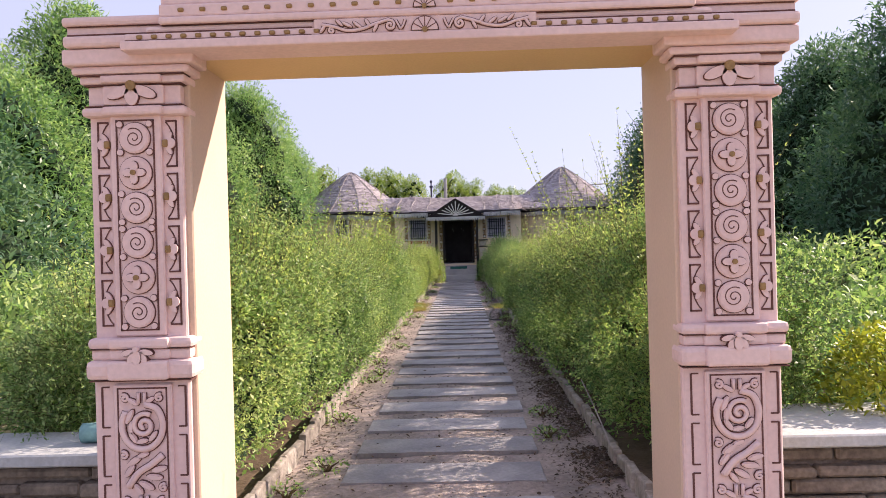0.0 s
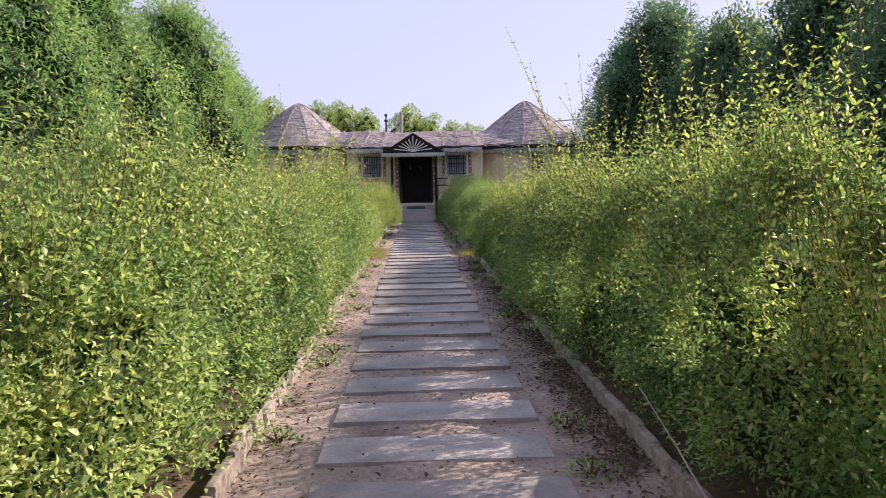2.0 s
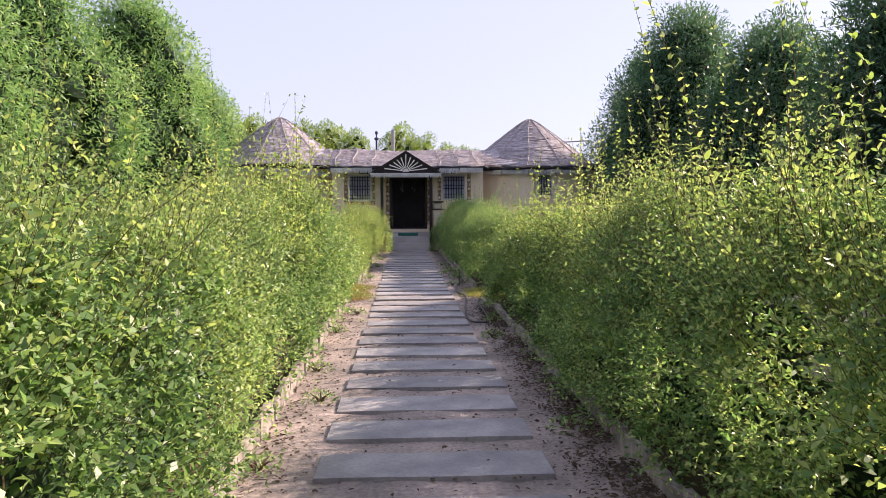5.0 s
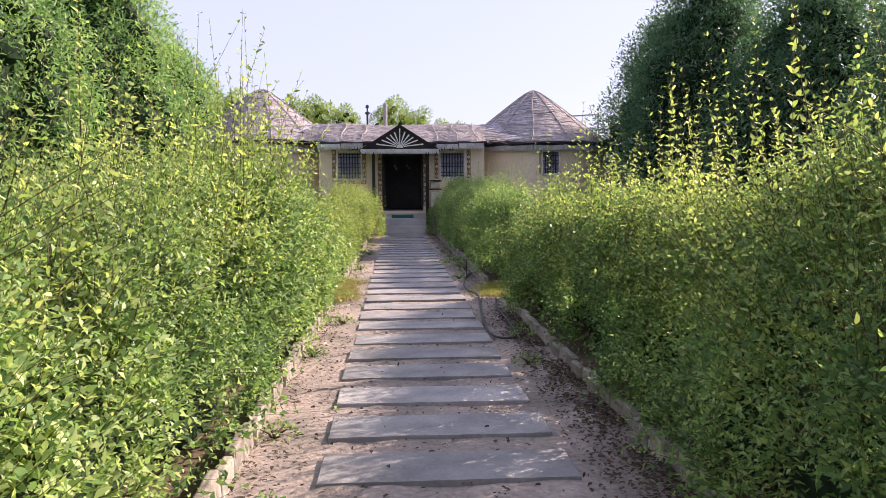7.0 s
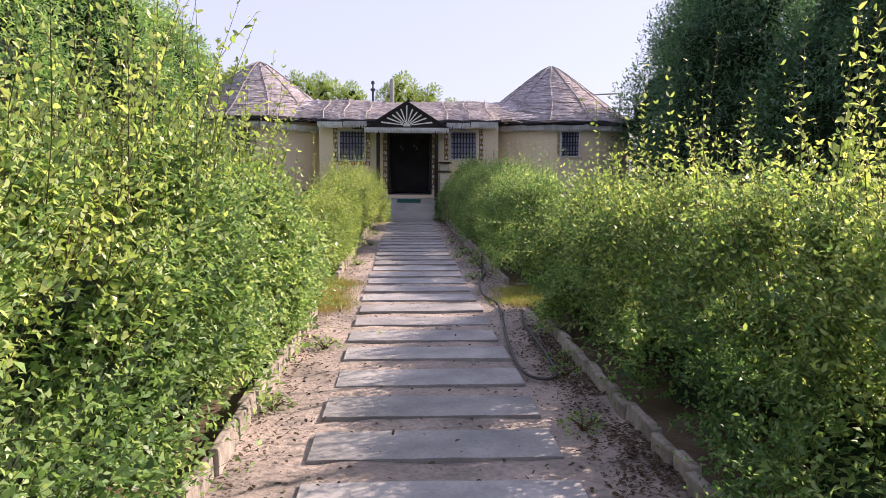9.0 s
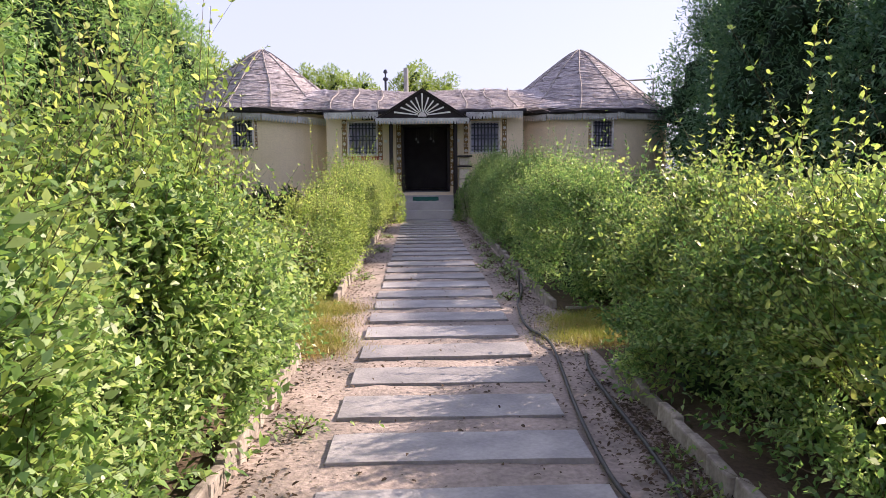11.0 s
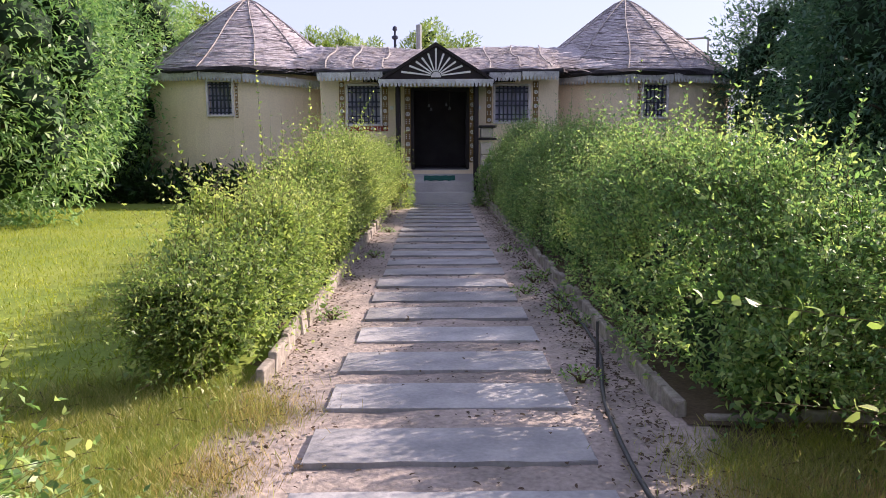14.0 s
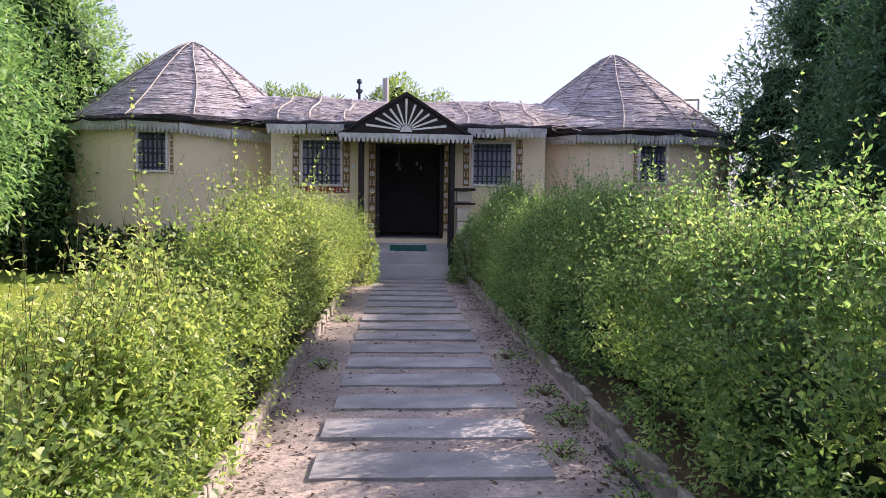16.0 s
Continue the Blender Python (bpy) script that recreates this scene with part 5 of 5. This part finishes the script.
make_hedge("yellow-green hedge by the lawn and porch", 17.75, 30.35, -0.99, -1.85, wave(lambda y: np.clip(0.66 + 0.10 * (y - 18.5), 0.6, 1.12), 0.09, 13), 46000, 9500, 1400, 23, 0.045, mat=HEDGE3, wands=((90, 18.3, 30.0, 0.35, 0.95),),
           arching=(((-1.6, 20.6, 0.8), (-1.62, 20.5, 2.05)), ((-1.5, 22.4, 1.1), (-1.46, 22.3, 2.0)), ((-1.35, 23.4, 0.9), (-0.85, 23.4, 1.98)), ((-1.15, 28.6, 1.0), (-0.5, 28.2, 1.22)), ((-1.2, 29.2, 0.8), (-0.55, 29.0, 0.95)),
                    ((-1.2, 28.9, 1.1), (-0.62, 28.8, 1.6)), ((-1.7, 19.4, 0.6), (-1.9, 19.2, 1.35)), ((-1.5, 25.2, 1.1), (-1.5, 25.2, 1.85))))
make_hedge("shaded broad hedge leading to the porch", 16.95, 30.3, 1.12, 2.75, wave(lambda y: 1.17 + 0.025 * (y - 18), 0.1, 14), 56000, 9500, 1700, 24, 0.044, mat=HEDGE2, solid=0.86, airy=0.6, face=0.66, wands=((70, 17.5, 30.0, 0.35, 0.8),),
           arching=(((2.2, 18.6, 1.0), (2.0, 18.2, 1.7)), ((1.6, 19.5, 1.0), (1.75, 19.3, 1.75)), ((1.5, 17.6, 0.9), (1.0, 17.3, 1.15))))

# ---- trees ----


def make_tree(label, mat, height, width, n, seed, low=0.08, leaf=0.17, clumps=95, group="", shape=1.0):
    """A tapered trunk, limbs, and a crown of many clumps of narrow leaves; stands at the origin."""
    global rng
    rng = np.random.default_rng(seed)
    tree = thing("tree", label, "tree", (0, 0, 0), group)
    bm = bmesh.new()
    tube(bm, [(0, 0, -0.05), (0.04, 0.02, height * 0.3), (-0.03, 0.05, height * 0.6), (0, 0, height * 0.85)], 0.16, 9, 0.03)
    part("trunk", bm, BARK, tree, smooth=True)
    t = rng.random(clumps)
    zz = low + (0.97 - low) * (np.arange(clumps) + 0.5) / clumps
    rad = np.sin(np.clip((zz - low) / (1.03 - low), 0, 1) ** 0.62 * math.pi) ** 0.75 * (1 - 0.22 * shape * zz)
    ang = np.arange(clumps) * 2.39996 + t
    rr = width / 2 * rad * (0.72 + 0.16 * rng.random(clumps))
    c = np.stack([rr * np.cos(ang), rr * np.sin(ang), zz * height * (0.96 + 0.04 * t)], 1)
    cr = width * (0.15 + 0.08 * rng.random(clumps)) * (0.75 + 0.35 * rad)
    bm = bmesh.new()
    for k in range(0, clumps, 6):
        tube(bm, [(0, 0, c[k, 2] * 0.7), Vector(c[k]) * 0.5 + Vector((0, 0, c[k, 2] * 0.4)), tuple(c[k])], 0.05, 5, 0.012)
    part("limbs", bm, BARK, tree)
    k = rng.integers(0, clumps, n)
    dirn = unit(rng.normal(size=(n, 3)) + unit(c[k] - np.array([0, 0, height * 0.5])) * 0.75)
    p = c[k] + dirn * (cr[k] * (0.36 + 0.68 * rng.random(n) ** 0.6))[:, None] * np.array([1, 1, 1.15])
    p[:, 2] = np.maximum(p[:, 2], 0.05)
    p += 0.10 * np.stack([lattice(p * 2.3, seed), lattice(p * 2.3, seed + 1), lattice(p * 2.3, seed + 2)], 1)
    d = unit(dirn * 0.7 + rng.normal(size=(n, 3)) * 0.6 + np.array([0, 0, 0.05]))
    up = unit(dirn * 0.4 + np.array([0, 0, 0.8]) + rng.normal(size=(n, 3)) * 0.4)
    L = leaf * rng.uniform(0.6, 1.35, n)
    quads("crown", leaves(p, d, up, L, L * rng.uniform(0.24, 0.36, n), 0.2), mat, tree, "many narrow green leaves")
    # added dark lumps stand for the crown's inner shade and block light
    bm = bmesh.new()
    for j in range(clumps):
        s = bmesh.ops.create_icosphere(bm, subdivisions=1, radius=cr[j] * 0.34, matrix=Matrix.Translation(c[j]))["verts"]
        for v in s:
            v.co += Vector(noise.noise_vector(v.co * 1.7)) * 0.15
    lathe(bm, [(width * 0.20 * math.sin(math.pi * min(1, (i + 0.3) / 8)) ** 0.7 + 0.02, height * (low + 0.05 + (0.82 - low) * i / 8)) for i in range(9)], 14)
    part("shade_core", bm, CORE, tree)
    return tree


bright = make_tree("tall dense bright green tree beyond the lawn", TREE, 6.6, 4.6, 40000, 31, leaf=0.118, group="garden trees")
bright.matrix_basis = pose(-8.0, 26.5, 0, 0, 0, 20) @ Matrix.Scale(1.12, 4)
copy_thing(bright, pose(-9.0, 22.0, 0, 0, 0, 130))
copy_thing(bright, pose(-9.3, 17.5, 0, 0, 0, 250))
copy_thing(bright, pose(-8.6, 12.6, -2.6, 0, 0, 60))
copy_thing(bright, pose(-9.5, 30.5, -0.4, 0, 0, 300))
copy_thing(bright, pose(-8.4, 33.6, -0.9, 0, 0, 15))
dark_ = make_tree("tall dark green tree with dense narrow leaves", TREE2, 7.2, 5.2, 44000, 32, leaf=0.135, group="garden trees")
dark_.matrix_basis = pose(8.6, 27.0, 0, 0, 0, 40)
copy_thing(dark_, pose(9.3, 31.6, -0.3, 0, 0, 160))
copy_thing(dark_, pose(9.6, 23.4, -1.3, 0, 0, 270))
copy_thing(dark_, pose(9.4, 17.6, -1.4, 0, 0, 100))
copy_thing(dark_, pose(8.9, 12.6, -1.6, 0, 0, 200))
copy_thing(dark_, pose(-7.8, 9.2, -3.0, 0, 0, 20))
far = make_tree("green treetop behind the thatched roof", FARLEAF, 5.2, 2.6, 6000, 33, 0.3, 0.15, 30, "trees behind the house", 0.3)
far.matrix_basis = pose(-0.3, 41.0, 0.0, 0, 0, 0) @ Matrix.Scale(1.06, 4)
for x, y, k, a in ((-6.4, 55.0, 1.4, 90), (-5.0, 55.8, 1.40, 150), (-3.5, 55.0, 1.28, 220), (0.8, 41.2, 0.97, 310), (2.9, 55.0, 1.12, 40), (4.4, 56.0, 1.1, 75), (-9.3, 50.0, 1.35, 10), (-11.5, 51.0, 1.5, 60)):
    copy_thing(far, pose(x, y, 0, 0, 0, a) @ Matrix.Scale(k / 1.06, 4))


# ---- low shrubs ----


def make_shrub(name, label, mat, w, h, n, leaf, seed, ratio=0.4, blade=False, group=""):
    """A low rounded plant at the origin."""
    global rng
    rng = np.random.default_rng(seed)
    s = thing(name, label, "grass" if blade else "shrub", (0, 0, 0), group)
    d = unit(rng.normal(size=(n, 3)) * np.array([1, 1, 0.8]) + np.array([0, 0, 0.5]))
    d[:, 2] = np.abs(d[:, 2])
    if blade:
        p = np.stack([rng.normal(size=n) * w * 0.27, rng.normal(size=n) * w * 0.27, np.zeros(n)], 1)
        d = unit(d * 0.8 + np.array([0, 0, 0.7]))
        L = leaf * rng.uniform(0.5, 1.2, n)
    else:
        p = d * np.array([w / 2, w / 2, h]) * (0.55 + 0.45 * rng.random(n) ** 0.5)[:, None] * (1 + 0.25 * lattice(d * 2.2 + seed, seed))[:, None]
        d = unit(d * 0.6 + rng.normal(size=(n, 3)) * 0.6)
        L = leaf * rng.uniform(0.6, 1.3, n)
    up = unit(np.array([0, 0, 1.0]) + rng.normal(size=(n, 3)) * 0.5)
    quads("grass_growth" if blade else "foliage", leaves(p, d, up, L, L * ratio), mat, s)
    bm = bmesh.new()
    for k in range(5):
        a = k * 1.257
        tube(bm, [(0, 0, -0.03), (0.12 * w * math.cos(a), 0.12 * w * math.sin(a), h * 0.3), (0.3 * w * math.cos(a), 0.3 * w * math.sin(a), h * 0.7)], 0.012 if not blade else 0.004, 5, 0.003)
    tagged(part("stem_growth", bm, STEM, s), kind="stuff")
    return s


bed = make_shrub("bed_shrub", "dark broad-leaved plant at the foot of the round wall", BED, 1.1, 0.75, 420, 0.24, 41, 0.3, group="plants at the house wall")
bed.matrix_basis = pose(-3.6, 30.6, 0)
for i, (x, y) in enumerate(((-4.4, 30.8), (-5.2, 30.9), (-6.0, 31.0), (-6.8, 31.2), (-7.5, 31.6), (-2.8, 30.5), (3.8, 30.7), (4.8, 30.9), (5.8, 31.0), (6.8, 31.3), (7.6, 31.7))):
    copy_thing(bed, pose(x, y, 0, 0, 0, 70 * i))
rough = make_shrub("shrub", "loose leafy green shrub", HEDGE, 2.6, 1.25, 5000, 0.09, 42, 0.36, group="shrubs by the gate")
rough.matrix_basis = pose(-3.9, 5.2, 0)
for i, (x, y, z) in enumerate(((-4.6, 7.6, 0.1), (-3.9, 4.7, -0.3), (-5.6, 4.6, -0.15), (-6.6, 7.2, 0.0), (3.9, 5.4, -0.1), (4.4, 7.9, 0.2), (5.8, 5.6, 0.0), (3.6, 4.6, -0.45), (5.0, 11.0, 0.3), (-5.0, 11.0, 0.2), (4.4, 15.0, 0.1), (4.6, 18.5, 0.1), (5.0, 22.0, 0.1), (5.2, 26.0, 0.1))):
    copy_thing(rough, pose(x, y, z, 0, 0, 53 * i))
porch_bush = make_shrub("shrub", "loose yellow-green bush leaning out beside the porch steps", HEDGE3, 0.95, 1.3, 3600, 0.055, 47, 0.45, group="shrubs by the porch")
porch_bush.matrix_basis = pose(-1.0, 29.3, 0)
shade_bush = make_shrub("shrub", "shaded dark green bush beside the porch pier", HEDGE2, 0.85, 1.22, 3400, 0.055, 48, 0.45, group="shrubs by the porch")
shade_bush.matrix_basis = pose(1.12, 29.75, 0)
limes = make_shrub("shrub", "yellow-green leafy shrub behind the low wall", LIME, 0.8, 0.5, 2600, 0.055, 43, 0.42, group="shrubs by the gate")
limes.matrix_basis = pose(2.5, 3.25, 0.45)
copy_thing(limes, pose(2.95, 3.2, 0.4, 0, 0, 80))
tuft = make_shrub("grass_tuft", "dry yellow-green grass tuft at the path edge", TWIG, 0.6, 0.07, 2800, 0.085, 44, 0.036, True, "grass tufts")
tuft.matrix_basis = pose(-1.0, 15.95, 0)
for i, (x, y) in enumerate(((-1.1, 16.35), (-1.25, 16.8), (-1.1, 17.3), (-1.5, 16.2), (-1.45, 17.3), (1.14, 16.1), (1.28, 16.35), (1.2, 16.75), (1.7, 16.1), (1.9, 16.6), (2.2, 16.0), (2.4, 16.7), (1.6, 16.9), (-1.2, 17.65), (-1.75, 16.6), (-1.8, 17.1), (-2.1, 16.3), (-2.2, 16.9), (-1.75, 17.7), (-2.55, 16.5), (-2.5, 17.4), (-2.0, 17.5), (-3.0, 16.9), (-2.8, 17.9))):
    copy_thing(tuft, pose(x, y, 0, 0, 0, 61 * i))

dry = make_shrub("grass_tuft", "bleached straw-coloured dry grass tuft at the path edge", STRAW, 0.5, 0.05, 1500, 0.075, 46, 0.03, True, "grass tufts")
dry.matrix_basis = pose(-0.98, 16.1, 0)
for i, (x, y) in enumerate(((-0.95, 15.75), (-1.15, 15.85), (-1.5, 15.8), (-0.95, 16.7), (-0.92, 17.4), (1.22, 15.9), (1.5, 16.4), (1.75, 16.3), (1.2, 16.5), (1.55, 15.95), (2.0, 16.35), (-1.9, 16.0))):
    copy_thing(dry, pose(x, y, 0, 0, 0, 83 * i))

weed = make_shrub("weed", "small green weed sprouting beside a slab", HEDGE, 0.26, 0.07, 90, 0.03, 45, 0.5, group="weeds on the path")
weed.matrix_basis = pose(0.73, 4.6, 0.01)
for i, (x, y) in enumerate(((-0.76, 3.9), (0.76, 5.3), (-0.82, 6.9), (0.8, 12.2), (-0.76, 9.6), (-0.8, 7.4), (0.74, 17.9), (0.72, 20.3), (0.88, 21.6), (0.8, 22.9), (-0.8, 22.5), (-0.78, 14.1), (-0.85, 19.4), (-0.8, 25.0), (0.85, 8.8), (0.93, 13.25), (1.0, 13.6), (0.97, 19.2), (0.9, 19.6), (0.98, 20.0), (0.86, 20.9), (1.0, 21.1), (-0.9, 3.4), (-0.88, 5.2), (-0.93, 8.2), (-0.9, 10.6), (-0.92, 12.6))):
    copy_thing(weed, pose(x, y, 0.01, 0, 0, 77 * i))
tagged(part("dry_twig", tube(bmesh.new(), [(1.05, 3.95, 0.13), (1.03, 4.3, 0.26), (1.0, 4.72, 0.40)], 0.006, 5, 0.003), ROPE, None), "bare pale twig leaning out of the hedge", "twig")

# a dead branch that leans out of the hedge's end
branch = thing("dead_branch", "bare grey-brown branch with curled dead leaves in the hedge", "branch", (-1.12, 14.85, 0.25))
part("stem", tube(bmesh.new(), [(-1.16, 14.8, 0.05), (-1.1, 14.85, 0.32), (-1.0, 14.97, 0.66), (-0.86, 15.1, 1.02)], 0.009, 6, 0.004), BRANCH, branch)
for a, b in (((-0.98, 14.99, 0.7), (-0.8, 15.02, 0.78)), ((-1.05, 14.91, 0.5), (-1.2, 14.8, 0.72)), ((-0.93, 15.05, 0.85), (-1.03, 15.0, 1.02))):
    part("side_twig", tube(bmesh.new(), [a, [(p + q) / 2 + 0.02 for p, q in zip(a, b)], b], 0.005, 5, 0.002), BRANCH, branch)
rng = np.random.default_rng(77)
n = 70
t = rng.random((n, 1))
p = np.array([[-1.1, 14.85, 0.35]]) * (1 - t) + np.array([[-0.87, 15.09, 0.98]]) * t + rng.normal(size=(n, 3)) * 0.035
quads("dead_leaf", ovals(p, rng.normal(size=(n, 3)) - np.array([0, 0, 0.6]), rng.normal(size=(n, 3)), rng.uniform(0.015, 0.036, n), rng.uniform(0.008, 0.016, n)), LITTER2, branch, "curled brown dead leaves")

# lawn blades, fallen leaves
rng = np.random.default_rng(51)
n = 52000
p = np.stack([rng.uniform(-9.5, -1.9, n), 16.2 + 13 * rng.random(n) ** 1.7, np.full(n, 0.012)], 1)
d = unit(rng.normal(size=(n, 3)) * 0.5 + np.array([0, 0, 1.0]))
tagged(quads("lawn_grass", leaves(p, d, rng.normal(size=(n, 3)), rng.uniform(0.03, 0.075, n), 0.008), GRASS), "short bright green grass blades", "grass")
n = 17000
x = rng.uniform(-0.98, 1.05, n)
x = np.where(rng.random(n) < 0.68, np.sign(x + 0.25) * (1.02 - np.abs(rng.normal(size=n)) * 0.16), x)
y = rng.uniform(2.9, 30.0, n)
on = (((y - FIRST) % PITCH) < 0.37) & (np.abs(x) < 0.61)
p = np.stack([x, y, np.where(on, 0.052, 0.018)], 1)
keep = ~on | (rng.random(n) < 0.05)
p = p[keep]
m = 11000                                             # thicker drift at the foot of the shaded hedge
more = np.stack([1.08 - np.abs(rng.normal(size=m)) * 0.15, 3.0 + 11.5 * rng.random(m) ** 1.25, 0.018 + 0.012 * rng.random(m)], 1)
p = np.concatenate([p, more[(more[:, 0] > 0.63) & (lattice(more * 3.0, 5) > -0.45)]])
n = len(p)
d = rng.normal(size=(n, 3)) * np.array([1, 1, 0.15])
L = 0.014 + 0.034 * rng.random(n) ** 1.7
tagged(quads("fallen_leaves", ovals(p, d, np.array([0, 0, 1.0]) + rng.normal(size=(n, 3)) * 0.25, L * 0.85, L * 0.42), LITTER), "dry brown fallen leaves on the sand", "leaves")
